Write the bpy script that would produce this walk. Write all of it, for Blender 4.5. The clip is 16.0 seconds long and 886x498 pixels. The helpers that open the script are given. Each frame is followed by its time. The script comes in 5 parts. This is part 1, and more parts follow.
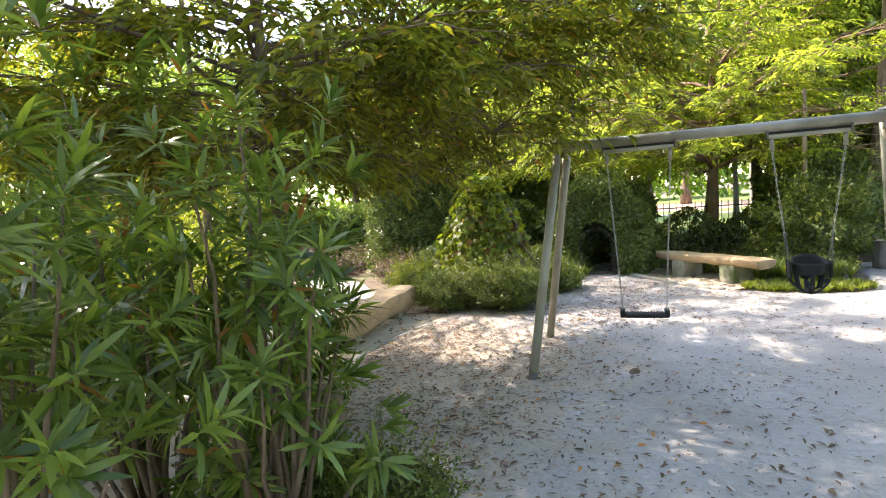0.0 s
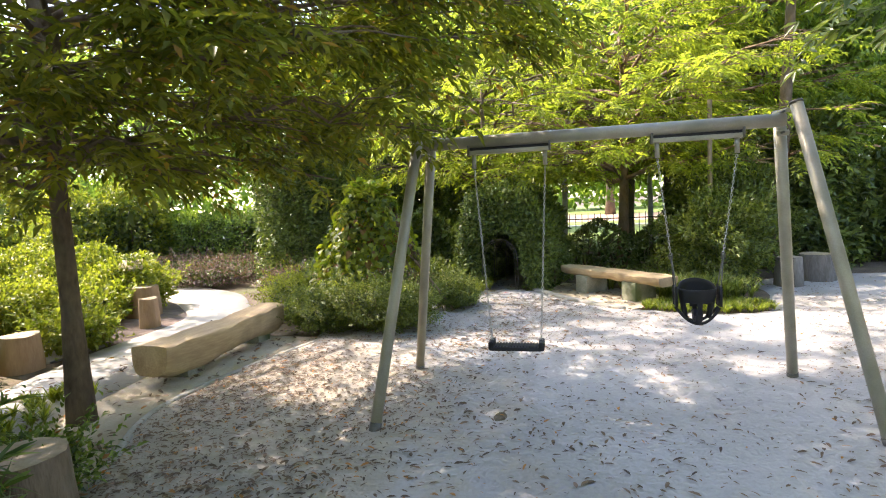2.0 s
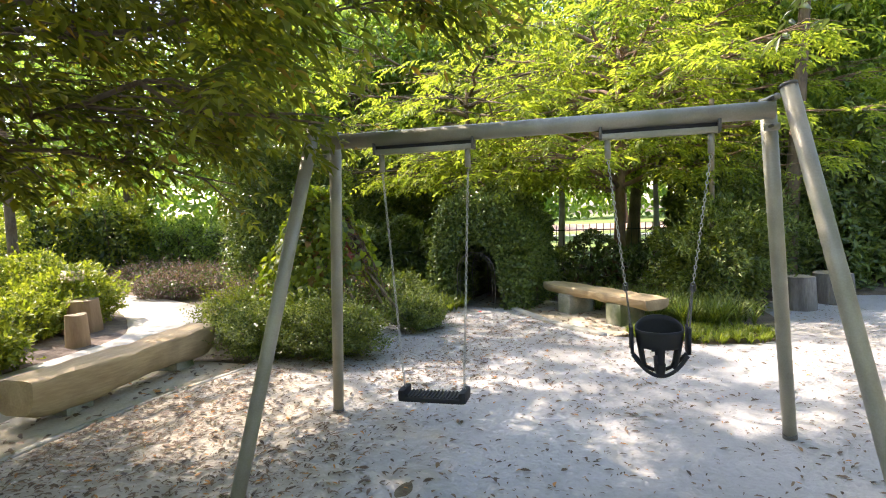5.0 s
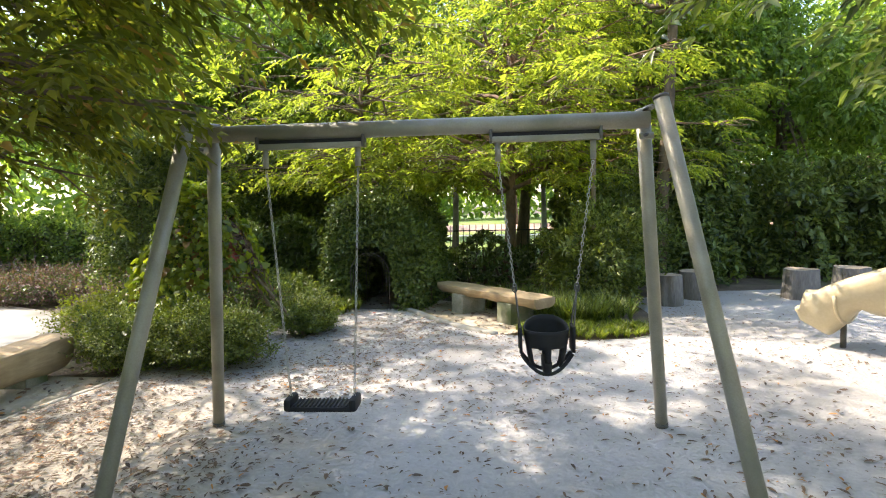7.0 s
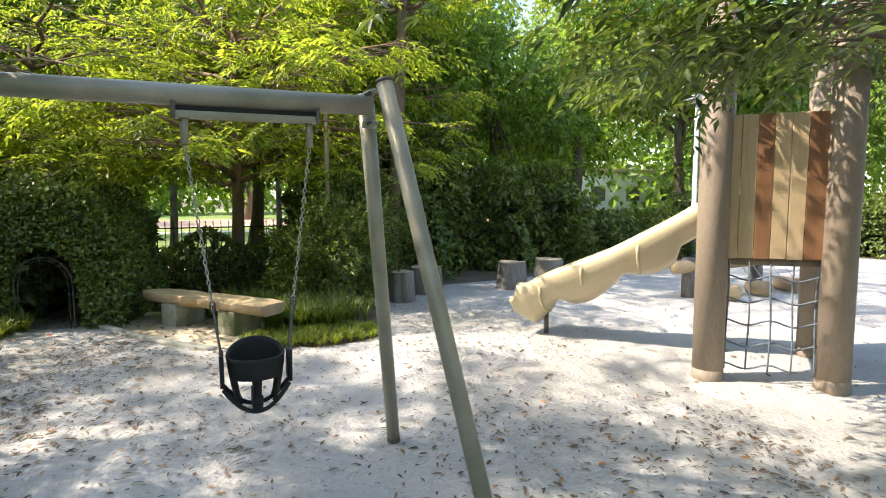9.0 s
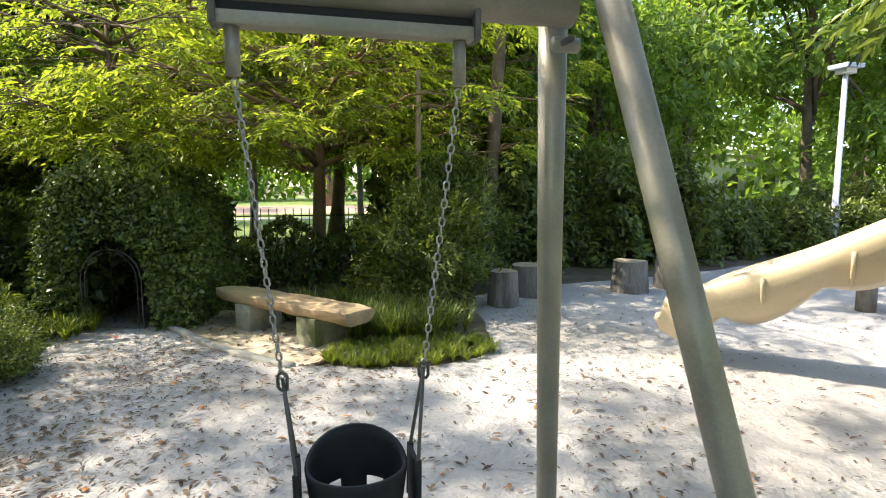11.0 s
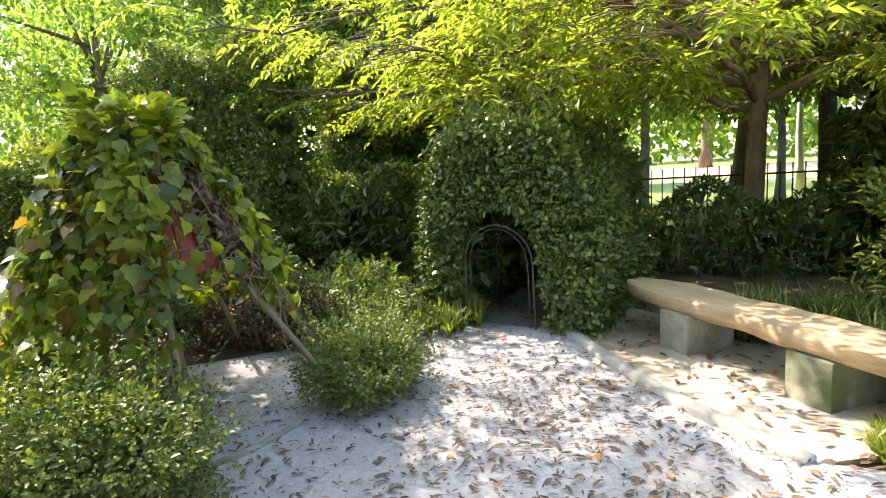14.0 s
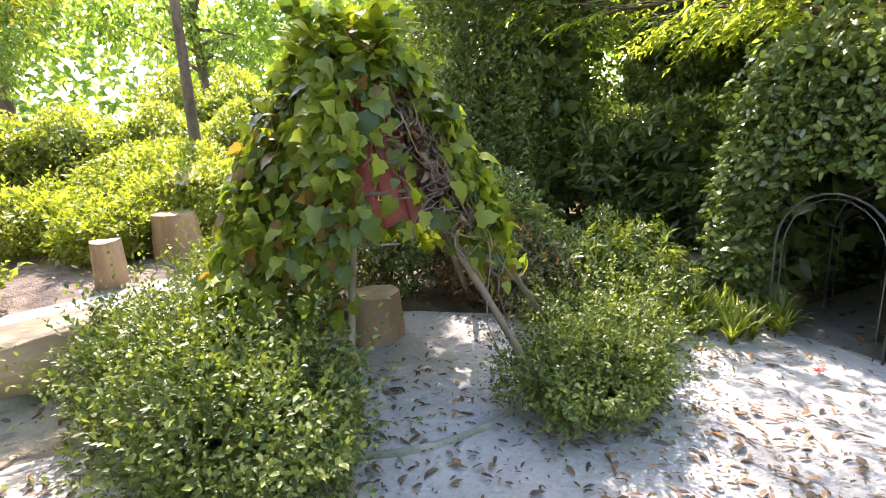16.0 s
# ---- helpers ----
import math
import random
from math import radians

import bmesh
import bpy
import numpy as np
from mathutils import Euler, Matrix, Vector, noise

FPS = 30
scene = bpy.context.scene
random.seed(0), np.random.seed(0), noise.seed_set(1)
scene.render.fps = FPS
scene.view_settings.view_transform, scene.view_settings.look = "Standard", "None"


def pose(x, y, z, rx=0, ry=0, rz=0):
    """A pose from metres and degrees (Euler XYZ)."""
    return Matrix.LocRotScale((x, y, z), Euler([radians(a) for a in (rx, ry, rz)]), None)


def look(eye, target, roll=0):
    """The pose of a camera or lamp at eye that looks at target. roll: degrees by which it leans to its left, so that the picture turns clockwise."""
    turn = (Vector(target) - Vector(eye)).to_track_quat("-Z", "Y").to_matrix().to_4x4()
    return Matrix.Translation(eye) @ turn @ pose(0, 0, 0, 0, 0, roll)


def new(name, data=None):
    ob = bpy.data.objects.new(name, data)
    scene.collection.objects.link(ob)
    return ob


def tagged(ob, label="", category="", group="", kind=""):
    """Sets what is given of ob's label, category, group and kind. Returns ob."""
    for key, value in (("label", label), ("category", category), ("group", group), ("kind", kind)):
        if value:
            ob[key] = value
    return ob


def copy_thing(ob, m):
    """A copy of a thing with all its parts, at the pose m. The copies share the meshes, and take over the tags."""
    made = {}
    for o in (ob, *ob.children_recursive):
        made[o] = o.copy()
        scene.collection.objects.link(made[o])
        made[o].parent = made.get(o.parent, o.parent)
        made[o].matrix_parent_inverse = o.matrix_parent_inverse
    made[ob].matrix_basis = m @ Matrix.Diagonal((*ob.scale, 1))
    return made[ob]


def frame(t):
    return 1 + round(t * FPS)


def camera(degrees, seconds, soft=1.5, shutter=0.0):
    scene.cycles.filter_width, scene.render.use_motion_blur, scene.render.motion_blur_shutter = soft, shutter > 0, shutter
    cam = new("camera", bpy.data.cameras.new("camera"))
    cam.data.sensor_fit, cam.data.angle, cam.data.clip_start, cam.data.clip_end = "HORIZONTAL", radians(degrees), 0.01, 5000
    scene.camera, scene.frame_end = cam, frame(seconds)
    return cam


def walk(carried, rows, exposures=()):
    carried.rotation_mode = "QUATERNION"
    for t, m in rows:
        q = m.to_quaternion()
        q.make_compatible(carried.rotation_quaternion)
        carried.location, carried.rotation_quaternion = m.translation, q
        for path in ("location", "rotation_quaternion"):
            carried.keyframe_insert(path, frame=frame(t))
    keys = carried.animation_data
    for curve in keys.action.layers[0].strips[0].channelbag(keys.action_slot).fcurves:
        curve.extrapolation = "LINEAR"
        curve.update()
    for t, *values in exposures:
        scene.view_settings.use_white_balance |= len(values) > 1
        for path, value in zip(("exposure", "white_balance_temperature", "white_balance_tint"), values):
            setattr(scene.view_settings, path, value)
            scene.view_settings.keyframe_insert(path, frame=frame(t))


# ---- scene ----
cam = camera(77.0, 16.0, soft=1.1)
PATH = [
    (0, (0.282, 0.156, 1.598), (-0.356, 1.925, 1.433), -4.0),
    (0.5, (0.271, 0.388, 1.593), (-0.264, 2.191, 1.435), -2.8),
    (1, (0.451, 0.685, 1.58), (-0.033, 2.504, 1.425), -2.8),
    (1.5, (0.601, 1.026, 1.58), (0.139, 2.848, 1.417), -3.0),
    (2, (0.742, 1.272, 1.567), (0.307, 3.103, 1.409), -2.7),
    (2.5, (0.88, 1.489, 1.549), (0.437, 3.319, 1.405), -2.3),
    (3, (0.96, 1.789, 1.559), (0.494, 3.613, 1.412), -2.1),
    (3.2, (0.993, 1.9, 1.549), (0.518, 3.723, 1.418), -1.9),
    (5.3, (1.257, 2.328, 1.571), (0.767, 4.146, 1.437), -2.2),
    (5.5, (1.257, 2.326, 1.562), (0.789, 4.15, 1.435), -2.2),
    (6, (1.267, 2.343, 1.57), (0.871, 4.185, 1.435), -2.0),
    (6.5, (1.27, 2.371, 1.577), (0.976, 4.229, 1.435), -1.8),
    (7, (1.262, 2.411, 1.572), (1.118, 4.288, 1.427), -1.4),
    (7.5, (1.265, 2.457, 1.572), (1.422, 4.332, 1.423), -0.8),
    (8, (1.33, 2.578, 1.556), (1.806, 4.398, 1.406), -0.3),
    (8.2, (1.358, 2.617, 1.574), (1.93, 4.41, 1.418), -0.5),
    (10.3, (1.578, 3.777, 1.581), (2.314, 5.507, 1.402), -0.1),
    (10.5, (1.536, 3.915, 1.582), (2.194, 5.675, 1.401), 0.1),
    (11, (1.48, 4.23, 1.57), (1.942, 6.047, 1.354), 0.0),
    (11.5, (1.385, 4.531, 1.542), (1.551, 6.508, 1.289), -1.6),
    (12, (1.192, 4.85, 1.505), (1.067, 6.834, 1.272), -1.6),
    (12.5, (1.088, 5.414, 1.473), (0.851, 7.274, 1.247), -2.7),
    (13, (0.938, 5.774, 1.458), (0.581, 7.612, 1.224), -2.9),
    (13.5, (0.825, 6.1, 1.425), (0.384, 7.919, 1.174), -3.1),
    (14, (0.754, 6.371, 1.426), (0.067, 8.106, 1.138), -3.8),
    (14.5, (0.659, 6.628, 1.415), (-0.283, 8.23, 1.083), -4.0),
    (15, (0.609, 6.888, 1.399), (-0.516, 8.356, 1.019), -4.3),
    (15.5, (0.558, 7.116, 1.417), (-0.743, 8.418, 0.995), -4.1),
    (16, (0.476, 7.309, 1.403), (-0.963, 8.443, 0.949), -2.3),
]
EXPOSURES = [(0.0, 2.8, 6900, 23), (3.0, 2.58, 6900, 22), (5.5, 2.5, 6800, 20), (8.0, 2.25, 6800, 16), (10.5, 2.08, 6800, 14), (12.0, 2.42, 6850, 17), (13.5, 2.9, 6800, 21), (16.0, 3.28, 6650, 26)]
walk(cam, [(t, look(eye, target, roll)) for t, eye, target, roll in PATH], EXPOSURES)

# ---- world and sun ----
SUN_TO = Vector((-0.86, 0.30, 1.0)).normalized()
world = bpy.data.worlds.new("world")
scene.world = world
world.use_nodes = True
wn = world.node_tree.nodes
sky = wn.new("ShaderNodeTexSky")
sky.sky_type, sky.sun_disc = "NISHITA", False
sky.sun_elevation = math.asin(SUN_TO.z)
sky.sun_rotation = math.atan2(SUN_TO.x, SUN_TO.y)
world.node_tree.links.new(sky.outputs[0], wn["Background"].inputs["Color"])
wn["Background"].inputs["Strength"].default_value = 0.125
sun = new("sun", bpy.data.lights.new("sun", "SUN"))
sun.data.energy, sun.data.angle, sun.data.color = 2.3, radians(0.6), (1.0, 0.92, 0.78)
sun.matrix_world = look((0, 0, 30), Vector((0, 0, 30)) - SUN_TO)

# ---- materials ----


def mat(name, a, b, rough=0.8, scale=6.0, fine=60.0, bump=0.3, metal=0.0, dist=0.01, stain=None, stretch=(1, 1, 1), piece=0.0):
    """A surface between colours a and b, at two scales of noise, with fine relief and optional stains."""
    m = bpy.data.materials.new(name)
    m.use_nodes = True
    n, l = m.node_tree.nodes, m.node_tree.links
    bsdf = n["Principled BSDF"]
    co, mp = n.new("ShaderNodeTexCoord"), n.new("ShaderNodeMapping")
    mp.inputs["Scale"].default_value = stretch
    l.new(co.outputs["Object"], mp.inputs["Vector"])
    big, small = n.new("ShaderNodeTexNoise"), n.new("ShaderNodeTexNoise")
    for tex, sc, det in ((big, scale, 4), (small, fine, 6)):
        tex.inputs["Scale"].default_value, tex.inputs["Detail"].default_value = sc, det
        l.new(mp.outputs[0], tex.inputs["Vector"])
    add = n.new("ShaderNodeMath")
    add.operation = "MULTIPLY_ADD"
    l.new(small.outputs["Fac"], add.inputs[0])
    add.inputs[1].default_value = 0.5
    l.new(big.outputs["Fac"], add.inputs[2])
    ramp = n.new("ShaderNodeValToRGB")
    ramp.color_ramp.elements[0].position, ramp.color_ramp.elements[1].position = 0.5, 1.0
    ramp.color_ramp.elements[0].color, ramp.color_ramp.elements[1].color = (*a, 1), (*b, 1)
    l.new(add.outputs[0], ramp.inputs["Fac"])
    colour = ramp.outputs["Color"]
    if stain:
        spots, mask, mix = n.new("ShaderNodeTexNoise"), n.new("ShaderNodeValToRGB"), n.new("ShaderNodeMixRGB")
        spots.inputs["Scale"].default_value, spots.inputs["Detail"].default_value = scale * 0.37, 6
        l.new(co.outputs["Object"], spots.inputs["Vector"])
        mask.color_ramp.elements[0].position, mask.color_ramp.elements[1].position = 0.52, 0.68
        l.new(spots.outputs["Fac"], mask.inputs["Fac"])
        l.new(mask.outputs["Color"], mix.inputs["Fac"])
        l.new(colour, mix.inputs["Color1"])
        mix.inputs["Color2"].default_value = (*stain, 1)
        colour = mix.outputs["Color"]
    if piece:
        info, hsv, rng = n.new("ShaderNodeObjectInfo"), n.new("ShaderNodeHueSaturation"), n.new("ShaderNodeMapRange")
        l.new(info.outputs["Random"], rng.inputs["Value"])
        rng.inputs["To Min"].default_value, rng.inputs["To Max"].default_value = 1 - piece, 1 + piece
        l.new(rng.outputs[0], hsv.inputs["Value"])
        l.new(colour, hsv.inputs["Color"])
        colour = hsv.outputs["Color"]
    l.new(colour, bsdf.inputs["Base Color"])
    bsdf.inputs["Roughness"].default_value, bsdf.inputs["Metallic"].default_value = rough, metal
    if bump:
        bp = n.new("ShaderNodeBump")
        bp.inputs["Strength"].default_value, bp.inputs["Distance"].default_value = bump, dist
        l.new(add.outputs[0], bp.inputs["Height"])
        l.new(bp.outputs[0], bsdf.inputs["Normal"])
    return m


def leaf_mat(name, dark, light, glow=0.45, rough=0.45, dry=None, dry_share=0.03):
    """Leaves: each island its own tone, light passing through the blade."""
    m = bpy.data.materials.new(name)
    m.use_nodes = True
    n, l = m.node_tree.nodes, m.node_tree.links
    bsdf, out = n["Principled BSDF"], n["Material Output"]
    geo, ramp = n.new("ShaderNodeNewGeometry"), n.new("ShaderNodeValToRGB")
    e = ramp.color_ramp.elements
    e[0].color, e[1].color = (*dark, 1), (*light, 1)
    if dry:
        e[1].position = 1 - dry_share - 0.01
        last = e.new(1 - dry_share)
        last.color = (*dry, 1)
    l.new(geo.outputs["Random Per Island"], ramp.inputs["Fac"])
    co, vein, mul = n.new("ShaderNodeTexCoord"), n.new("ShaderNodeTexNoise"), n.new("ShaderNodeHueSaturation")
    vein.inputs["Scale"].default_value, vein.inputs["Detail"].default_value, vein.inputs["Roughness"].default_value = 5.0, 8, 0.7
    l.new(co.outputs["Object"], vein.inputs["Vector"])
    rng = n.new("ShaderNodeMapRange")
    rng.inputs["To Min"].default_value, rng.inputs["To Max"].default_value = 0.6, 1.4
    l.new(vein.outputs["Fac"], rng.inputs["Value"])
    l.new(rng.outputs[0], mul.inputs["Value"])
    l.new(ramp.outputs["Color"], mul.inputs["Color"])
    l.new(mul.outputs["Color"], bsdf.inputs["Base Color"])
    bsdf.inputs["Roughness"].default_value = rough
    tr, mix, warm = n.new("ShaderNodeBsdfTranslucent"), n.new("ShaderNodeMixShader"), n.new("ShaderNodeMixRGB")
    warm.blend_type, warm.inputs["Fac"].default_value = "MULTIPLY", 1.0
    warm.inputs["Color2"].default_value = (1.75, 1.75, 0.65, 1)
    l.new(mul.outputs["Color"], warm.inputs["Color1"])
    l.new(warm.outputs["Color"], tr.inputs["Color"])
    mix.inputs["Fac"].default_value = glow
    l.new(bsdf.outputs[0], mix.inputs[1])
    l.new(tr.outputs[0], mix.inputs[2])
    l.new(mix.outputs[0], out.inputs["Surface"])
    return m


M = {
    "sand": mat("white_sand", (0.34, 0.332, 0.315), (0.49, 0.478, 0.452), 0.95, 0.9, 30, 1.0, dist=0.04, stain=(0.33, 0.31, 0.275)),
    "soil": mat("leaf_litter_soil", (0.06, 0.045, 0.03), (0.20, 0.15, 0.10), 0.95, 2.5, 40, 0.8, dist=0.03, stain=(0.10, 0.11, 0.04)),
    "lawn": mat("lawn", (0.10, 0.17, 0.03), (0.22, 0.30, 0.07), 0.9, 0.5, 30, 0.6, dist=0.03, stain=(0.28, 0.27, 0.10)),
    "mulch": mat("bark_mulch", (0.10, 0.075, 0.06), (0.27, 0.21, 0.17), 0.95, 5, 45, 0.9, dist=0.03),
    "concrete": mat("weathered_concrete", (0.36, 0.35, 0.31), (0.56, 0.54, 0.48), 0.9, 2.0, 70, 0.35, stain=(0.30, 0.30, 0.24)),
    "kerb": mat("kerb_concrete", (0.25, 0.25, 0.215), (0.40, 0.395, 0.345), 0.9, 3.0, 60, 0.4, stain=(0.25, 0.28, 0.20)),
    "block": mat("mossy_concrete", (0.17, 0.18, 0.12), (0.42, 0.40, 0.32), 0.9, 5.0, 60, 0.7, stain=(0.10, 0.13, 0.05)),
    "steel": mat("galvanised_steel", (0.30, 0.28, 0.21), (0.44, 0.415, 0.33), 0.45, 5, 120, 0.08, metal=0.3, dist=0.003, stain=(0.27, 0.28, 0.20)),
    "steel_dark": mat("dull_steel", (0.10, 0.095, 0.085), (0.20, 0.19, 0.17), 0.55, 8, 120, 0.1, metal=0.6, dist=0.003),
    "chain": mat("zinc_chain", (0.38, 0.38, 0.36), (0.58, 0.57, 0.54), 0.38, 20, 150, 0.1, metal=0.8, dist=0.002),
    "rubber": mat("black_rubber", (0.010, 0.010, 0.011), (0.022, 0.022, 0.024), 0.7, 8, 150, 0.2, dist=0.002),
    "timber": mat("pale_split_timber", (0.34, 0.235, 0.125), (0.62, 0.475, 0.28), 0.75, 3.0, 30, 0.6, dist=0.012, stain=(0.24, 0.17, 0.10), stretch=(0.22, 1.6, 1.6)),
    "board_tan": mat("tan_boards", (0.42, 0.30, 0.17), (0.60, 0.46, 0.28), 0.6, 2.0, 30, 0.25, dist=0.004, stretch=(2, 2, 0.2), piece=0.1),
    "board_brown": mat("brown_boards", (0.18, 0.08, 0.035), (0.32, 0.16, 0.075), 0.6, 2.0, 30, 0.25, dist=0.004, stretch=(2, 2, 0.2), piece=0.1),
    "bark": mat("stump_bark", (0.10, 0.07, 0.045), (0.30, 0.22, 0.15), 0.95, 5.0, 30, 1.0, dist=0.03, stretch=(1.6, 1.6, 0.35), stain=(0.18, 0.17, 0.12)),
    "bark_grey": mat("grey_stump_bark", (0.11, 0.10, 0.085), (0.27, 0.25, 0.22), 0.95, 5.0, 30, 1.0, dist=0.03, stretch=(1.6, 1.6, 0.35)),
    "cut": mat("sawn_stump_top", (0.32, 0.25, 0.16), (0.52, 0.42, 0.29), 0.85, 9.0, 60, 0.5, dist=0.006, stain=(0.25, 0.19, 0.12)),
    "tan_stump": mat("smooth_tan_stump", (0.30, 0.19, 0.11), (0.48, 0.33, 0.20), 0.85, 3.0, 40, 0.4, dist=0.008, stretch=(1.5, 1.5, 0.3)),
    "trunk": mat("tree_bark", (0.08, 0.058, 0.04), (0.25, 0.185, 0.125), 0.95, 7.0, 40, 1.0, dist=0.02, stain=(0.14, 0.12, 0.09), stretch=(1, 1, 0.4)),
    "trunk_red": mat("reddish_bark", (0.15, 0.09, 0.055), (0.36, 0.245, 0.165), 0.95, 7.0, 40, 0.9, dist=0.015, stain=(0.20, 0.16, 0.12), stretch=(1, 1, 0.4)),
    "earth": mat("tan_earth", (0.34, 0.29, 0.20), (0.52, 0.46, 0.35), 0.95, 2.0, 40, 0.6, dist=0.02, stain=(0.27, 0.23, 0.15)),
    "trunk_pale": mat("pale_bark", (0.45, 0.42, 0.37), (0.70, 0.67, 0.62), 0.9, 4.0, 40, 0.4, dist=0.01, stain=(0.25, 0.22, 0.17)),
    "pole": mat("weathered_pole", (0.15, 0.11, 0.07), (0.32, 0.25, 0.165), 0.9, 6.0, 50, 0.6, dist=0.008, stretch=(1, 1, 0.3)),
    "twig": mat("dry_vine", (0.12, 0.075, 0.05), (0.33, 0.23, 0.16), 0.9, 9, 60, 0.5),
    "red_cloth": mat("faded_red_boards", (0.26, 0.045, 0.03), (0.40, 0.10, 0.06), 0.8, 4, 50, 0.4, stain=(0.30, 0.17, 0.10)),
    "slide": mat("sand_yellow_plastic", (0.50, 0.42, 0.265), (0.62, 0.53, 0.35), 0.38, 1.5, 40, 0.06, dist=0.004, stain=(0.55, 0.44, 0.26)),
    "post": mat("brown_painted_post", (0.20, 0.155, 0.115), (0.34, 0.275, 0.21), 0.6, 3, 60, 0.2, dist=0.005, stretch=(1, 1, 0.3)),
    "rope": mat("grey_rope", (0.10, 0.12, 0.15), (0.20, 0.23, 0.27), 0.8, 20, 200, 0.5, dist=0.003),
    "lamp": mat("painted_lamp_post", (0.42, 0.47, 0.55), (0.58, 0.63, 0.70), 0.4, 3, 60, 0.05),
    "fence": mat("black_iron", (0.012, 0.012, 0.012), (0.03, 0.03, 0.028), 0.5, 8, 90, 0.1),
    "wall_far": mat("pale_far_wall", (0.62, 0.60, 0.56), (0.76, 0.74, 0.70), 0.8, 1.0, 20, 0.1),
    "clay": mat("reddish_path", (0.40, 0.25, 0.18), (0.55, 0.38, 0.28), 0.9, 0.6, 20, 0.3, stain=(0.45, 0.33, 0.24)),
    "leaf_tree": leaf_mat("pinnate_leaves", (0.068, 0.094, 0.016), (0.235, 0.25, 0.036), 0.55, dry=(0.30, 0.18, 0.05), dry_share=0.03),
    # Lighter copy of the pinnate leaves, for crowns with the sun behind them.
    "leaf_bright": leaf_mat("backlit_pinnate_leaves", (0.135, 0.195, 0.035), (0.34, 0.39, 0.08), 0.62),
    "leaf_far": leaf_mat("far_leaves", (0.09, 0.165, 0.04), (0.28, 0.38, 0.10), 0.5),
    "leaf_hedge": leaf_mat("hedge_leaves", (0.042, 0.08, 0.019), (0.22, 0.285, 0.07), 0.28, 0.34),
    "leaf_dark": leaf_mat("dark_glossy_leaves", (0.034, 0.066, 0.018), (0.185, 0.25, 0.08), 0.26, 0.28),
    "leaf_shrub": leaf_mat("small_shrub_leaves", (0.045, 0.08, 0.018), (0.23, 0.285, 0.06), 0.28, 0.45),
    "leaf_lime": leaf_mat("lime_shrub_leaves", (0.12, 0.17, 0.022), (0.28, 0.31, 0.05), 0.45),
    "leaf_vine": leaf_mat("vine_leaves", (0.06, 0.11, 0.02), (0.32, 0.37, 0.045), 0.5, 0.4, dry=(0.23, 0.14, 0.04), dry_share=0.06),
    "leaf_purple": leaf_mat("purple_ground_cover", (0.07, 0.05, 0.06), (0.24, 0.15, 0.14), 0.2, 0.6, dry=(0.08, 0.12, 0.03), dry_share=0.25),
    "leaf_long": leaf_mat("long_narrow_leaves", (0.045, 0.095, 0.02), (0.22, 0.31, 0.065), 0.38, 0.28, dry=(0.28, 0.12, 0.03), dry_share=0.02),
    "leaf_grass": leaf_mat("strap_leaves", (0.10, 0.15, 0.022), (0.27, 0.31, 0.05), 0.45, 0.4),
    "leaf_dead": leaf_mat("fallen_leaves", (0.06, 0.04, 0.027), (0.22, 0.145, 0.09), 0.05, 0.8, dry=(0.42, 0.19, 0.05), dry_share=0.07),
}


def dirty_sand():
    """Tan dirt and leaf dust trodden into the sand round the tree by the kerb, with an uneven outline."""
    n, l = M["sand"].node_tree.nodes, M["sand"].node_tree.links
    bsdf = n["Principled BSDF"]
    clean = bsdf.inputs["Base Color"].links[0].from_socket
    co, mp, ball = n.new("ShaderNodeTexCoord"), n.new("ShaderNodeMapping"), n.new("ShaderNodeTexGradient")
    ball.gradient_type = "SPHERICAL"
    mp.inputs["Location"].default_value = (0.62, -1.15, 0.0)
    mp.inputs["Scale"].default_value = (0.29, 0.24, 0.0)
    l.new(co.outputs["Object"], mp.inputs["Vector"])
    l.new(mp.outputs[0], ball.inputs["Vector"])
    blot, add, ramp, mix = n.new("ShaderNodeTexNoise"), n.new("ShaderNodeMath"), n.new("ShaderNodeValToRGB"), n.new("ShaderNodeMixRGB")
    blot.inputs["Scale"].default_value, blot.inputs["Detail"].default_value = 2.6, 8
    l.new(co.outputs["Object"], blot.inputs["Vector"])
    l.new(ball.outputs["Fac"], add.inputs[0])
    l.new(blot.outputs["Fac"], add.inputs[1])
    ramp.color_ramp.elements[0].position, ramp.color_ramp.elements[1].position = 0.78, 1.35
    l.new(add.outputs[0], ramp.inputs["Fac"])
    l.new(ramp.outputs["Color"], mix.inputs["Fac"])
    l.new(clean, mix.inputs["Color1"])
    mix.inputs["Color2"].default_value = (0.42, 0.375, 0.305, 1)
    l.new(mix.outputs["Color"], bsdf.inputs["Base Color"])


dirty_sand()

# ---- builders ----
rs = np.random.RandomState(7)


def np_mesh(name, verts, faces, material, smooth=False):
    """A mesh from an array of corners and an array of faces with equal corner counts."""
    me = bpy.data.meshes.new(name)
    verts, faces = np.asarray(verts, np.float32), np.asarray(faces, np.int32)
    k = faces.shape[1]
    me.vertices.add(len(verts))
    me.vertices.foreach_set("co", verts.ravel())
    me.loops.add(faces.size)
    me.loops.foreach_set("vertex_index", faces.ravel())
    me.polygons.add(len(faces))
    me.polygons.foreach_set("loop_start", np.arange(0, faces.size, k, dtype=np.int32))
    if smooth:
        me.polygons.foreach_set("use_smooth", np.ones(len(faces), bool))
    me.update(calc_edges=True)
    me.materials.append(material)
    return me


def under(ob, parent, label=""):
    if parent is not None:
        ob.parent = parent
    return tagged(ob, label) if label else ob


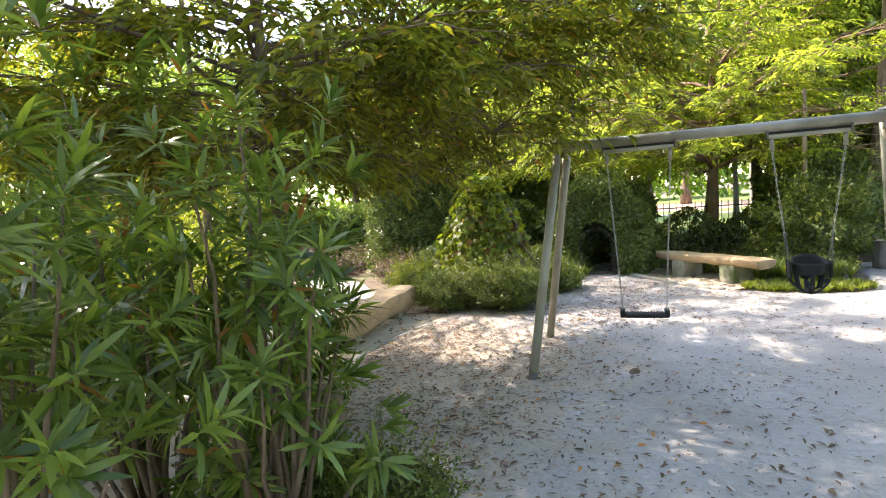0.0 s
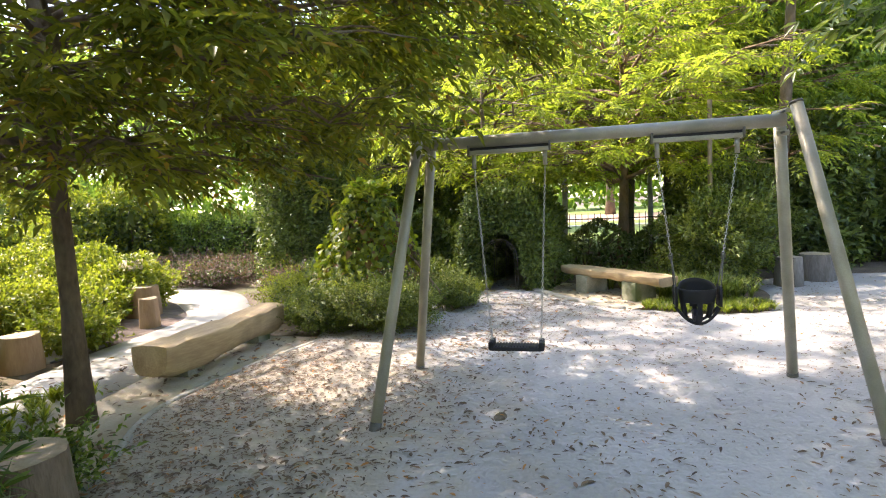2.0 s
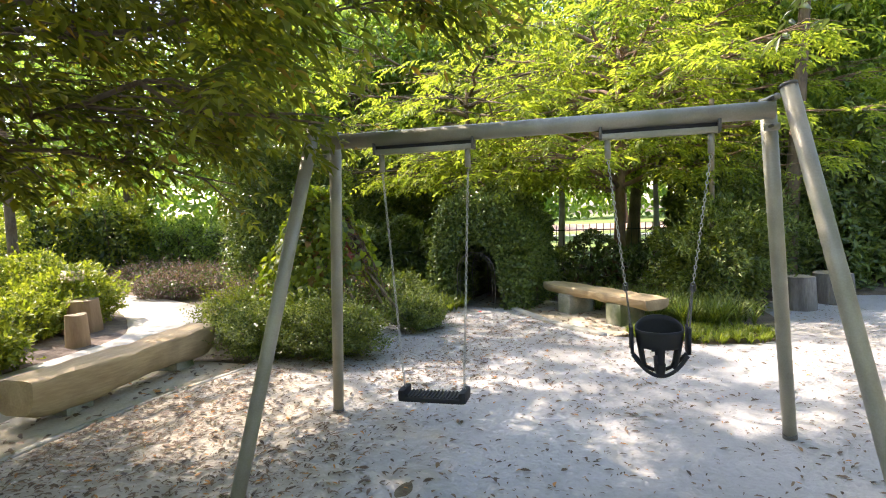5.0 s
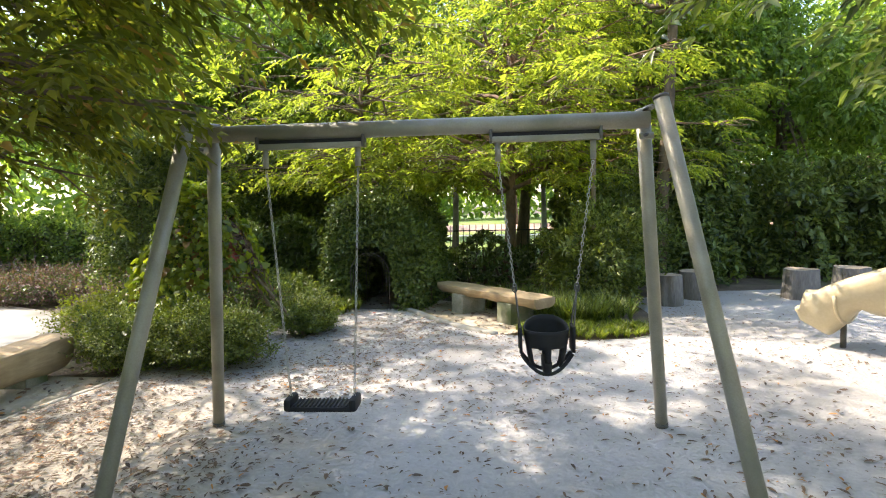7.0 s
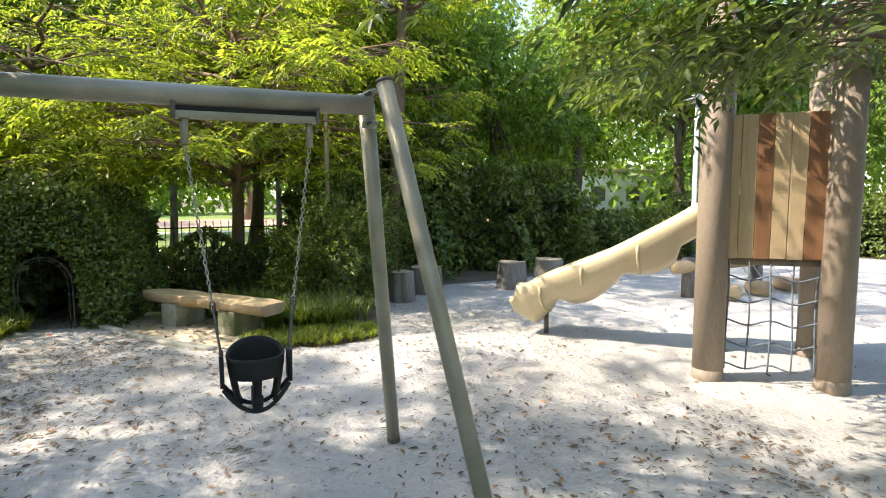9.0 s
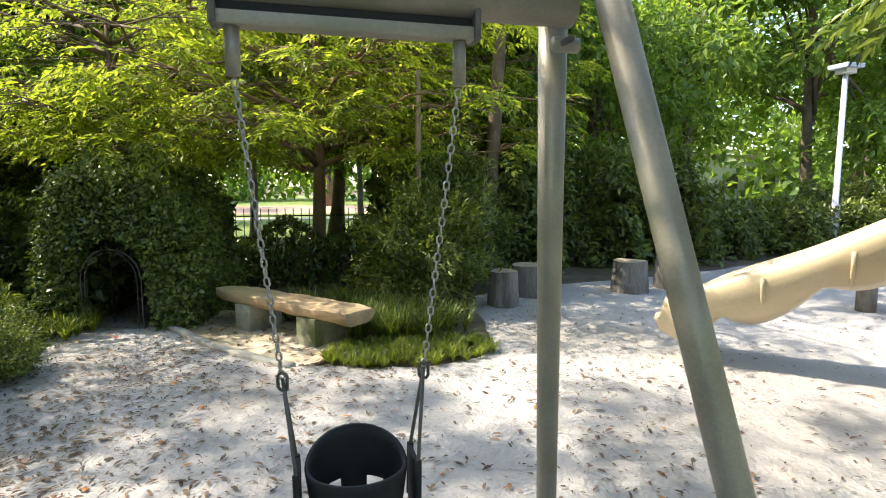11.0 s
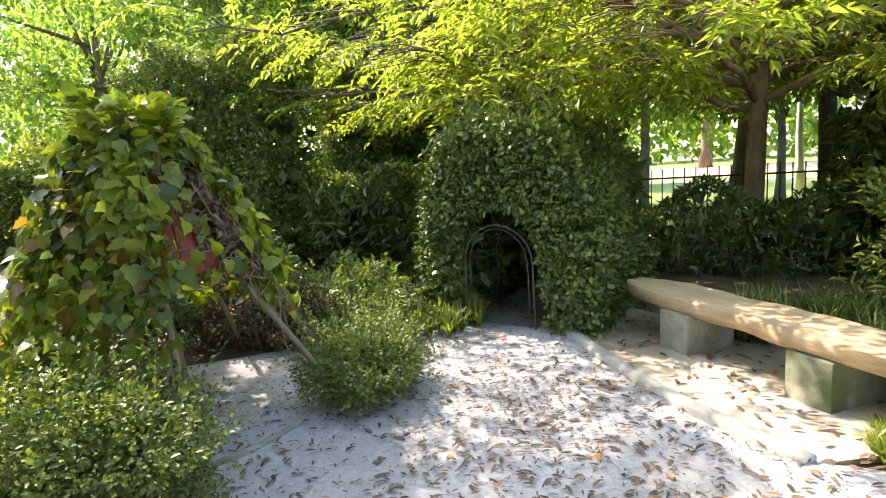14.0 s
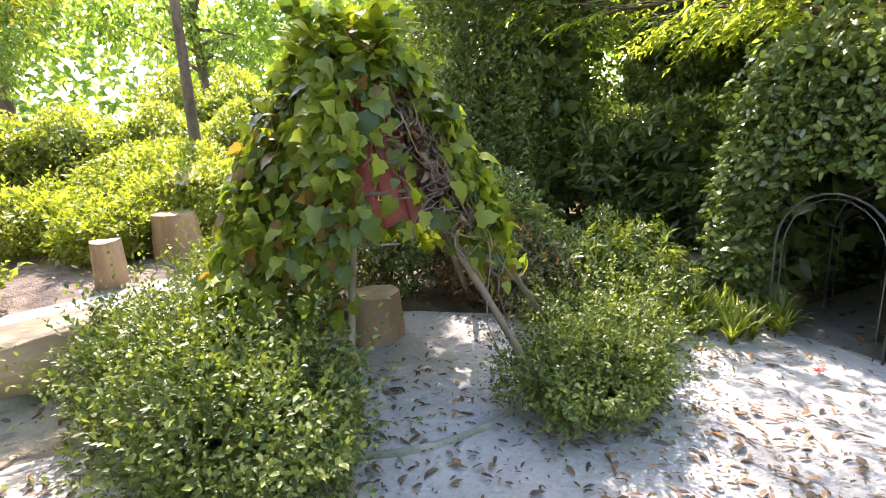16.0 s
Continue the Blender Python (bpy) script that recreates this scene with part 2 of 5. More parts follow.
def part(name, bm, material, parent, label="", smooth=True):
    me = bpy.data.meshes.new(name)
    bm.normal_update()
    bm.to_mesh(me)
    bm.free()
    me.materials.append(material)
    if smooth:
        for f in me.polygons:
            f.use_smooth = True
        try:
            me.set_sharp_from_angle(angle=radians(40))
        except AttributeError:
            pass
    return under(new(name, me), parent, label)


def np_part(name, verts, faces, material, parent, label="", smooth=False):
    return under(new(name, np_mesh(name, verts, faces, material, smooth)), parent, label)


def thing(name, x, y, z, label, category, group="", rz=0.0):
    ob = new(name)
    ob.empty_display_size = 0.1
    ob.matrix_world = pose(x, y, z, 0, 0, rz)
    return tagged(ob, label, category, group)


def box(bm, cx, cy, cz, sx, sy, sz, bevel=0.0, m=None):
    r = bmesh.ops.create_cube(bm, size=1.0, matrix=(m or Matrix()) @ Matrix.Translation((cx, cy, cz)) @ Matrix.Diagonal((sx, sy, sz, 1)))
    if bevel:
        edges = list({e for v in r["verts"] for e in v.link_edges})
        bmesh.ops.bevel(bm, geom=edges, offset=bevel, segments=2, affect="EDGES", profile=0.6)
    return bm


def tube(points, radii, sides=10, cap=True):
    """A tapered tube along points: corners and four-sided faces."""
    p = np.asarray(points, float)
    r = np.broadcast_to(np.asarray(radii, float), (len(p),))
    d = np.gradient(p, axis=0)
    d /= np.linalg.norm(d, axis=1, keepdims=True) + 1e-9
    ref = np.where(np.abs(d[:, 2:3]) > 0.9, np.array([[1.0, 0, 0]]), np.array([[0, 0, 1.0]]))
    if np.abs(d[:, 2]).max() > 0.85:
        ref = np.array([[1.0, 0.05, 0]]) * np.ones((len(p), 1))
    u = np.cross(d, ref)
    u /= np.linalg.norm(u, axis=1, keepdims=True) + 1e-9
    v = np.cross(d, u)
    a = np.linspace(0, 2 * np.pi, sides, endpoint=False)
    ring = p[:, None] + r[:, None, None] * (np.cos(a)[None, :, None] * u[:, None] + np.sin(a)[None, :, None] * v[:, None])
    verts = ring.reshape(-1, 3)
    i, j = np.meshgrid(np.arange(len(p) - 1), np.arange(sides), indexing="ij")
    k = (j + 1) % sides
    f = np.stack([i * sides + j, i * sides + k, (i + 1) * sides + k, (i + 1) * sides + j], -1).reshape(-1, 4)
    if cap:
        n = len(verts)
        verts = np.vstack([verts, p[:1], p[-1:]])
        j = np.arange(0, sides, 2)
        lo = np.stack([np.full(len(j), n), (j + 2) % sides, (j + 1) % sides, j], -1)
        hi = np.stack([np.full(len(j), n + 1), (len(p) - 1) * sides + j, (len(p) - 1) * sides + (j + 1) % sides, (len(p) - 1) * sides + (j + 2) % sides], -1)
        f = np.vstack([f, lo, hi])
    return verts, f


def joined(pieces):
    vs, fs, n = [], [], 0
    for v, f in pieces:
        vs.append(v)
        fs.append(np.asarray(f) + n)
        n += len(v)
    return np.vstack(vs), np.vstack(fs)


def unit(a):
    return a / (np.linalg.norm(a, axis=-1, keepdims=True) + 1e-9)


def blades(pos, way, up, length, width, droop=0.15, fold=0.12, near=False):
    """Leaf blades: at pos, growing along way, faces to up. Two folded triangles each, or a six-cornered blade near by."""
    n = len(pos)
    way = unit(way)
    side = unit(np.cross(way, up))
    top = np.cross(side, way)
    L, W = np.broadcast_to(length, (n,))[:, None], np.broadcast_to(width, (n,))[:, None]

    def at(a, b, c):
        return pos + way * L * a + side * W * b + top * L * c

    if near:
        v = np.stack([at(0, 0, 0), at(0.3, 0.45, fold * 0.5), at(0.3, -0.45, fold * 0.5), at(0.7, 0.36, fold * 0.5 - droop * 0.5), at(0.7, -0.36, fold * 0.5 - droop * 0.5), at(1, 0, -droop)], 1)
        tri = np.array([[0, 2, 1], [1, 2, 4], [1, 4, 3], [3, 4, 5]])
    else:
        v = np.stack([at(0, 0, 0), at(0.45, 0.5, fold), at(0.45, -0.5, fold), at(1, 0, -droop)], 1)
        tri = np.array([[0, 3, 1], [0, 2, 3]])
    k = v.shape[1]
    f = (np.arange(n) * k)[:, None, None] + tri[None]
    return v.reshape(-1, 3), f.reshape(-1, 3)


def lobed_leaves(pos, way, up, length, width):
    """Broad pointed leaves with a lobe on either side and a fold along the midrib."""
    n = len(pos)
    way = unit(way)
    side = unit(np.cross(way, up))
    top = np.cross(side, way)
    L, W = np.asarray(length)[:, None], np.asarray(width)[:, None]
    rib = ((0.0, 0.0), (0.22, 0.0), (0.5, -0.03), (0.75, -0.1), (1.0, -0.22))
    rim = ((-0.08, 0.26, 0.03), (0.2, 0.5, 0.05), (0.42, 0.34, 0.06), (0.6, 0.36, -0.02), (0.78, 0.15, -0.09))
    v = [pos + way * L * a + top * L * c for a, c in rib]
    for sgn in (-1, 1):
        v += [pos + way * L * a + side * W * b * sgn + top * L * c for a, b, c in rim]
    one = [(0, 5, 6), (0, 6, 1), (1, 6, 7), (1, 7, 2), (2, 7, 8), (2, 8, 3), (3, 8, 9), (3, 9, 4)]
    two = [(a, c + 5 if c > 4 else c, b + 5 if b > 4 else b) for a, b, c in one]
    v = np.stack(v, 1)
    f = (np.arange(n) * v.shape[1])[:, None, None] + np.array(one + two)[None]
    return v.reshape(-1, 3), f.reshape(-1, 3)


def rand_dirs(n):
    return unit(rs.normal(size=(n, 3)))


def sprays(pos, way, up, length, pairs, leaf, width, droop=0.25, near=False):
    """Feather-like sprays: pairs of leaflets along each rachis, with an end leaflet."""
    n = len(pos)
    way = unit(way)
    side = unit(np.cross(way, up))
    top = np.cross(side, way)
    L = np.broadcast_to(length, (n,))[:, None]
    P, W, U = [], [], []
    for i in range(pairs):
        a = (i + 0.8) / pairs
        base = pos + way * L * a - top * L * (0.28 * a * a)
        for s in (-1, 1):
            P.append(base)
            W.append(side * s + way * (0.45 + 0.5 * a) - top * droop + rs.normal(scale=0.14, size=(n, 3)))
            U.append(top + rs.normal(scale=0.2, size=(n, 3)))
    P.append(pos + way * L - top * L * 0.28)
    W.append(way - top * 0.5)
    U.append(top)
    P, W, U = np.vstack(P), np.vstack(W), np.vstack(U)
    keep = rs.rand(len(P)) > 0.06
    P, W, U = P[keep], W[keep], U[keep]
    ln = leaf * rs.uniform(0.7, 1.2, len(P))
    return blades(P, W, U, ln, ln * width, 0.18, 0.06, near)


def lumpy(n, radii, lumps=0.18, freq=2.2, fill=0.35, seed=0.0):
    """Points and outward ways in the outer shell of a lumpy ellipsoid."""
    d = rand_dirs(n)
    bump = 1 + lumps * (np.sin(d[:, 0] * freq * 3 + seed) * np.cos(d[:, 1] * freq * 2.6 + 2 * seed) + 0.7 * np.sin(d[:, 2] * freq * 4 + 3 * seed + d[:, 0] * 3))
    r = (1 - fill * rs.rand(n) ** 1.6) * bump
    return d * r[:, None] * np.asarray(radii), d


def shrub(name, x, y, rx, ry, h, leaf, width, count, material, label, category="shrub", group="", near=False, low=0.0, lumps=0.18, spiky=0, stems=7, pairs=0, flat=False):
    """A bush on the ground: stems, and a crown of many small leaves, with shoots that stand out of it."""
    ob = thing(name, x, y, 0, label, category, group)
    p, d = lumpy(count, (rx, ry, h * 0.55), lumps, seed=rs.rand() * 6)
    p[:, 2] += h * 0.5
    if low:
        p[:, 2] = np.maximum(p[:, 2], low * rs.rand(len(p)))
    ok = p[:, 2] > 0.01
    p, d = p[ok], d[ok]
    if spiky:
        q = rs.randint(0, len(p), spiky)
        base, out = p[q], unit(d[q] + np.array([0, 0, 0.8]) + rs.normal(scale=0.3, size=(spiky, 3)))
        s = np.linspace(0.0, 1.0, 9)[None, :, None]
        reach = rs.uniform(0.12, 0.32, spiky)[:, None, None]
        p = np.vstack([p, (base[:, None] + out[:, None] * s * reach).reshape(-1, 3)])
        d = np.vstack([d, np.repeat(out, 9, 0)])
    way = d * 0.8 + rs.normal(scale=0.6, size=d.shape) + np.array([0, 0, 0.15])
    up = d + np.array([0, 0, 0.9]) + rs.normal(scale=0.35, size=d.shape)
    ln = leaf * rs.uniform(0.6, 1.25, len(p))
    if pairs:
        v, f = sprays(p, way, up, leaf * 3.2, pairs, leaf, width)
    else:
        v, f = blades(p, way, up, ln, ln * width, 0.15, 0.1, near)
    np_part("crown", v, f, material, ob)
    # Oversized dark leaves added inside to block light and deepen the shade.
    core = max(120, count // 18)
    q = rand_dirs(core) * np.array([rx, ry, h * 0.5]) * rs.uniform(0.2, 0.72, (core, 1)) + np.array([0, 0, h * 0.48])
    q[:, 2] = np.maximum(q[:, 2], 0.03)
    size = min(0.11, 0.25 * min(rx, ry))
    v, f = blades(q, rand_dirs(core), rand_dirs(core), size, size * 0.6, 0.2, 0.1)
    np_part("inner_foliage", v, f, M["leaf_dark"], ob, "added dark leaves that block light inside")
    for _ in range(stems):
        a, b = rs.uniform(0, 6.28), rs.uniform(0.2, 0.8)
        end = np.array([rx * b * math.cos(a), ry * b * math.sin(a), h * rs.uniform(0.55, 0.85)])
        s = np.linspace(0, 1, 5)[:, None]
        pts = np.array([[end[0] * 0.15, end[1] * 0.15, -0.03]]) * (1 - s) + end * s + rs.normal(scale=0.02, size=(5, 3)) * s
        v, f = tube(pts, np.linspace(0.016, 0.005, 5), 5)
        np_part("stem", v, f, M["trunk"], ob)
    return ob


def hedge(name, x, y, sx, sy, h, leaf, width, count, material, label, rz=0.0, category="hedge", group="", near=False, rough=0.16, dense=1.0):
    """A long clipped or wild hedge with leaves through its whole outer depth and dark stems inside."""
    ob = thing(name, x, y, 0, label, category, group, rz)
    u = rs.uniform(-1, 1, (count, 3))
    axis = rs.choice(3, count, p=[0.15, 0.5, 0.35])
    u[np.arange(count), axis] = np.sign(u[np.arange(count), axis]) * (1 - 0.3 * rs.rand(count) ** 1.5)
    u[axis == 2, 2] = np.abs(u[axis == 2, 2])
    wob = 1 + rough * (np.sin(u[:, 0] * sx * 1.9 + x) + 0.6 * np.sin(u[:, 2] * 3.1 + u[:, 0] * sx * 3.7 + y))
    p = np.stack([u[:, 0] * sx / 2, u[:, 1] * sy / 2 * wob, (u[:, 2] + 1) * h / 2 * (1 + rough * 0.6 * np.sin(u[:, 0] * sx * 2.3 + 2 * x) * (u[:, 2] > 0.3))], 1)
    d = np.zeros((count, 3))
    d[np.arange(count), axis] = np.sign(u[np.arange(count), axis])
    way = d * 0.7 + rs.normal(scale=0.55, size=d.shape)
    up = d * 0.8 + np.array([0, 0, 0.9]) + rs.normal(scale=0.4, size=d.shape)
    ln = leaf * rs.uniform(0.6, 1.3, count)
    p[:, 2] = np.maximum(p[:, 2], 0.02)
    v, f = blades(p, way, up, ln, ln * width, 0.15, 0.1, near)
    np_part("foliage", v, f, material, ob)
    # Large dark leaves, added in the middle so little light passes the hedge.
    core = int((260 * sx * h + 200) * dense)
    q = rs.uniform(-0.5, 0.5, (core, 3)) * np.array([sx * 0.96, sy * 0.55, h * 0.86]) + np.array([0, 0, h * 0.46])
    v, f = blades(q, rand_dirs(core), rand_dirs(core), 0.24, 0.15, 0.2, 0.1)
    np_part("inner_foliage", v, f, M["leaf_dark"], ob, "added dark leaves that block light inside")
    for i in range(max(4, int(sx * 3))):
        bx, by = rs.uniform(-0.48, 0.48) * sx, rs.uniform(-0.25, 0.25) * sy
        pts = [(bx, by, -0.03), (bx + rs.normal() * 0.08, by + rs.normal() * 0.05, h * 0.45), (bx + rs.normal() * 0.2, by + rs.normal() * 0.1, h * 0.85)]
        v, f = tube(pts, (0.022, 0.016, 0.008), 5)
        np_part("stem", v, f, M["trunk"], ob)
    return ob


def bent(a, b, sag, n=7, wob=0.04):
    s = np.linspace(0, 1, n)[:, None]
    p = np.asarray(a) * (1 - s) + np.asarray(b) * s
    p[:, 2] += sag * 4 * (s * (1 - s))[:, 0]
    p[1:-1] += rs.normal(scale=wob, size=(n - 2, 3))
    return p


def layered_tree(name, x, y, r0, fork, tiers, label, leaf_material, limbs=7, spray=0.34, leaf=0.075, pairs=6, per=26, bark="trunk", lean=(0, 0), near=False, twigs=5, aim=None, gap=0.0, sun_patch=None):
    """A tree with wide, nearly flat tiers of feathery sprays. tiers: height at the trunk, rise at the tip, reach, for each ring of limbs."""
    ob = thing(name, x, y, 0, label, "tree", "trees with feathery leaves")
    top = max(t[0] for t in tiers) + 0.3
    s = np.linspace(0, 1, 9)
    line = np.stack([lean[0] * s + 0.03 * np.sin(5 * s), lean[1] * s + 0.03 * np.cos(4 * s), top * s - 0.05], 1)
    wood = r0 * (1 - 0.72 * s) * (1 + 0.5 * np.exp(-s * 28))
    v, f = tube(line, wood, 12)
    np_part("trunk", v, f, M[bark], ob, smooth=True)
    P, W = [], []
    for h, rise, reach in tiers:
        k0 = rs.rand() * 6.28
        for i in range(limbs):
            a = k0 + i * 6.283 / limbs + rs.normal() * 0.22
            if aim is not None and math.cos(a - aim[0]) < aim[1]:
                continue
            far = reach * rs.uniform(0.75, 1.1)
            z0 = h * rs.uniform(0.9, 1.05)
            q = z0 / top
            start = np.array([lean[0] * q, lean[1] * q, z0])
            end = start + np.array([far * math.cos(a), far * math.sin(a), rise + rs.normal() * 0.12])
            limb = bent(start, end, 0.12 * far * 0.5, 9, 0.05)
            pieces = [tube(limb, np.linspace(r0 * 0.36, 0.006, 9), 6)]
            n_tw = int(twigs * far) + 2
            for j in range(n_tw):
                t = rs.uniform(0.22, 1.0)
                o = limb[min(8, int(t * 8))]
                sidew = a + rs.choice((-1, 1)) * rs.uniform(0.5, 1.15)
                tl = far * rs.uniform(0.22, 0.42) * (1.15 - 0.5 * t)
                tip = o + np.array([tl * math.cos(sidew), tl * math.sin(sidew), rs.normal() * 0.10 - 0.04 * tl])
                tw = bent(o, tip, 0.05, 5, 0.02)
                pieces.append(tube(tw, np.linspace(0.009, 0.003, 5), 4))
                m = max(3, int(per * tl / 0.9))
                tt = rs.uniform(0.1, 1.05, m)
                base = o[None] + (tip - o)[None] * tt[:, None] + rs.normal(scale=0.03, size=(m, 3))
                ang = sidew + rs.choice((-1, 1), m) * rs.uniform(0.1, 1.0, m)
                P.append(base)
                W.append(np.stack([np.cos(ang), np.sin(ang), rs.normal(scale=0.22, size=m) - 0.12], 1))
            v, f = joined(pieces)
            np_part("limb", v, f, M[bark], ob, smooth=True)
    P, W = np.vstack(P), np.vstack(W)
    if gap:
        hole = np.sin(P[:, 0] * 2.7 + x) * np.sin(P[:, 1] * 2.3 + y) + 0.5 * np.sin(P[:, 0] * 5.1 + P[:, 1] * 4.3)
        keep = hole > gap - 1.0
        P, W = P[keep], W[keep]
    if sun_patch is not None:
        # crown leaves left out so that sunlight falls round (gx, gy)
        gx, gy, ra, rb = sun_patch
        ux = (P[:, 0] + x - SUN_TO.x / SUN_TO.z * P[:, 2] - gx) / ra
        uy = (P[:, 1] + y - SUN_TO.y / SUN_TO.z * P[:, 2] - gy) / rb
        keep = ux ** 2 + uy ** 2 > rs.uniform(0.7, 1.15, len(P)) + 0.25 * np.sin(P[:, 0] * 4 + P[:, 1] * 3)
        P, W = P[keep], W[keep]
    up = np.array([0, 0, 1.0]) + rs.normal(scale=0.22, size=P.shape)
    v, f = sprays(P, W, up, spray * rs.uniform(0.7, 1.2, len(P)), pairs, leaf, 0.34, near=near)
    np_part("crown", v, f, leaf_material, ob)
    return ob


def clump_tree(name, x, y, r0, h, rx, rz_, label, leaf_material, leaf=0.14, clumps=40, per=170, bark="trunk", base=0.35, group="background trees", width=0.5):
    """A tree with limbs that each carry rounded, uneven clumps of leaves."""
    ob = thing(name, x, y, 0, label, "tree", group)
    s = np.linspace(0, 1, 8)
    line = np.stack([0.12 * np.sin(3 * s + x), 0.12 * np.sin(2.5 * s + y), h * 0.8 * s - 0.05], 1)
    v, f = tube(line, r0 * (1 - 0.75 * s) * (1 + 0.4 * np.exp(-s * 20)), 10)
    np_part("trunk", v, f, M[bark], ob, smooth=True)
    d = rand_dirs(clumps)
    c = d * np.array([rx, rx, rz_]) * rs.uniform(0.45, 1.0, (clumps, 1))
    c[:, 2] += h - rz_ * 0.8
    for k in c[: min(clumps, 16)]:
        v, f = tube(bent((0, 0, h * rs.uniform(base, 0.7)), k, 0.1, 5), np.linspace(r0 * 0.35, 0.012, 5), 5)
        np_part("limb", v, f, M[bark], ob, smooth=True)
    size = rs.uniform(0.28, 0.55, clumps) * rx * 0.75
    q, dd = lumpy(clumps * per, (1, 1, 0.7), 0.2, fill=0.6, seed=x)
    idx = np.repeat(np.arange(clumps), per)
    p = c[idx] + q * size[idx, None]
    way = dd * 0.6 + rs.normal(scale=0.6, size=dd.shape) - np.array([0, 0, 0.25])
    up = dd * 0.5 + np.array([0, 0, 1.0]) + rs.normal(scale=0.4, size=dd.shape)
    ln = leaf * rs.uniform(0.6, 1.3, len(p))
    v, f = blades(p, way, up, ln, ln * width, 0.2, 0.1)
    np_part("crown", v, f, leaf_material, ob)
    return ob


def smooth_line(points, n=8):
    """A Catmull-Rom line through points in the plane."""
    p = np.asarray(points, float)
    p = np.vstack([2 * p[0] - p[1], p, 2 * p[-1] - p[-2]])
    out = []
    for i in range(1, len(p) - 2):
        for t in np.linspace(0, 1, n, endpoint=False):
            out.append(0.5 * (2 * p[i] + (p[i + 1] - p[i - 1]) * t + (2 * p[i - 1] - 5 * p[i] + 4 * p[i + 1] - p[i + 2]) * t * t + (3 * p[i] - p[i - 1] - 3 * p[i + 1] + p[i + 2]) * t ** 3))
    out.append(p[-2])
    return np.array(out)


def strip(left, right, z, thick, material, name, label, kind="structure"):
    """A flat slab between two lines with the same count of points."""
    n = len(left)
    lo = np.full((n, 1), z - thick)
    hi = np.full((n, 1), z)
    v = np.vstack([np.hstack([left, hi]), np.hstack([right, hi]), np.hstack([left, lo]), np.hstack([right, lo])])
    i = np.arange(n - 1)
    top = np.stack([i, i + 1, n + i + 1, n + i], 1)[:, ::-1]
    sl = np.stack([i, i + 2 * n, i + 1 + 2 * n, i + 1], 1)[:, ::-1]
    sr = np.stack([n + i, n + i + 1, 3 * n + i + 1, 3 * n + i], 1)[:, ::-1]
    ends = np.array([[0, n, 3 * n, 2 * n], [n - 1, 3 * n - 1, 4 * n - 1, 2 * n - 1]])
    ends[1] = [2 * n - 1, n - 1, 3 * n - 1, 4 * n - 1]
    ob = new(name, np_mesh(name, v, np.vstack([top, sl, sr, ends]), material))
    return tagged(ob, label, kind=kind)

# ---- the ground ----


def sheet(name, x0, x1, y0, y1, z, material, label):
    v = [(x0, y0, z), (x1, y0, z), (x1, y1, z), (x0, y1, z)]
    return tagged(new(name, np_mesh(name, v, [(0, 1, 2, 3)], material)), label, kind="structure")


sheet("ground", -600, 600, -600, 600, -0.03, M["soil"], "dark garden soil under leaf litter and shrubs")

SAND_EDGE = smooth_line([(-1.55, -4.0), (-1.1, 1.2), (-0.95, 2.6), (-1.75, 3.25), (-2.15, 4.0), (-2.55, 5.0), (-2.45, 6.3), (-2.25, 7.3), (-2.55, 8.4), (-2.75, 9.3),
                         (-2.2, 9.9), (-1.5, 10.6), (-0.9, 11.2), (0.0, 10.8), (0.5, 10.1), (0.85, 9.5), (1.33, 9.08), (1.8, 9.0), (2.5, 8.8), (3.3, 9.2), (3.6, 10.3), (4.2, 11.9), (8.0, 12.6), (16.0, 13.4), (18.0, -4.0)], 6)


def inside(px, py, poly):
    hit = np.zeros(px.shape, bool)
    j = len(poly) - 1
    for i in range(len(poly)):
        (xi, yi), (xj, yj) = poly[i], poly[j]
        hit ^= ((yi > py) != (yj > py)) & (px < (xj - xi) * (py - yi) / (yj - yi + 1e-12) + xi)
        j = i
    return hit


def edge_gap(px, py, poly):
    best = np.full(px.shape, 9.0)
    for a, b in zip(poly[:-1], poly[1:]):
        ab = b - a
        t = np.clip(((px - a[0]) * ab[0] + (py - a[1]) * ab[1]) / (ab @ ab + 1e-12), 0, 1)
        best = np.minimum(best, np.hypot(px - a[0] - t * ab[0], py - a[1] - t * ab[1]))
    return best


def sand_height(px, py):
    z = 0.010 * np.sin(1.3 * px + 0.7 * py) * np.sin(0.9 * py - 0.4 * px) + 0.006 * np.sin(3.7 * px + 1.9 * py + 1) * np.sin(2.9 * py - 2.2 * px)
    z += 0.0035 * np.sin(9.1 * px - 4.2 * py) * np.sin(7.3 * py + 5.1 * px)
    worn = np.exp(-((px - 0.3) / 0.55) ** 2 - ((py - 5.5) / 0.75) ** 2) + 0.7 * np.exp(-((px - 1.6) / 0.5) ** 2 - ((py - 5.5) / 0.6) ** 2)
    return z - 0.03 * worn


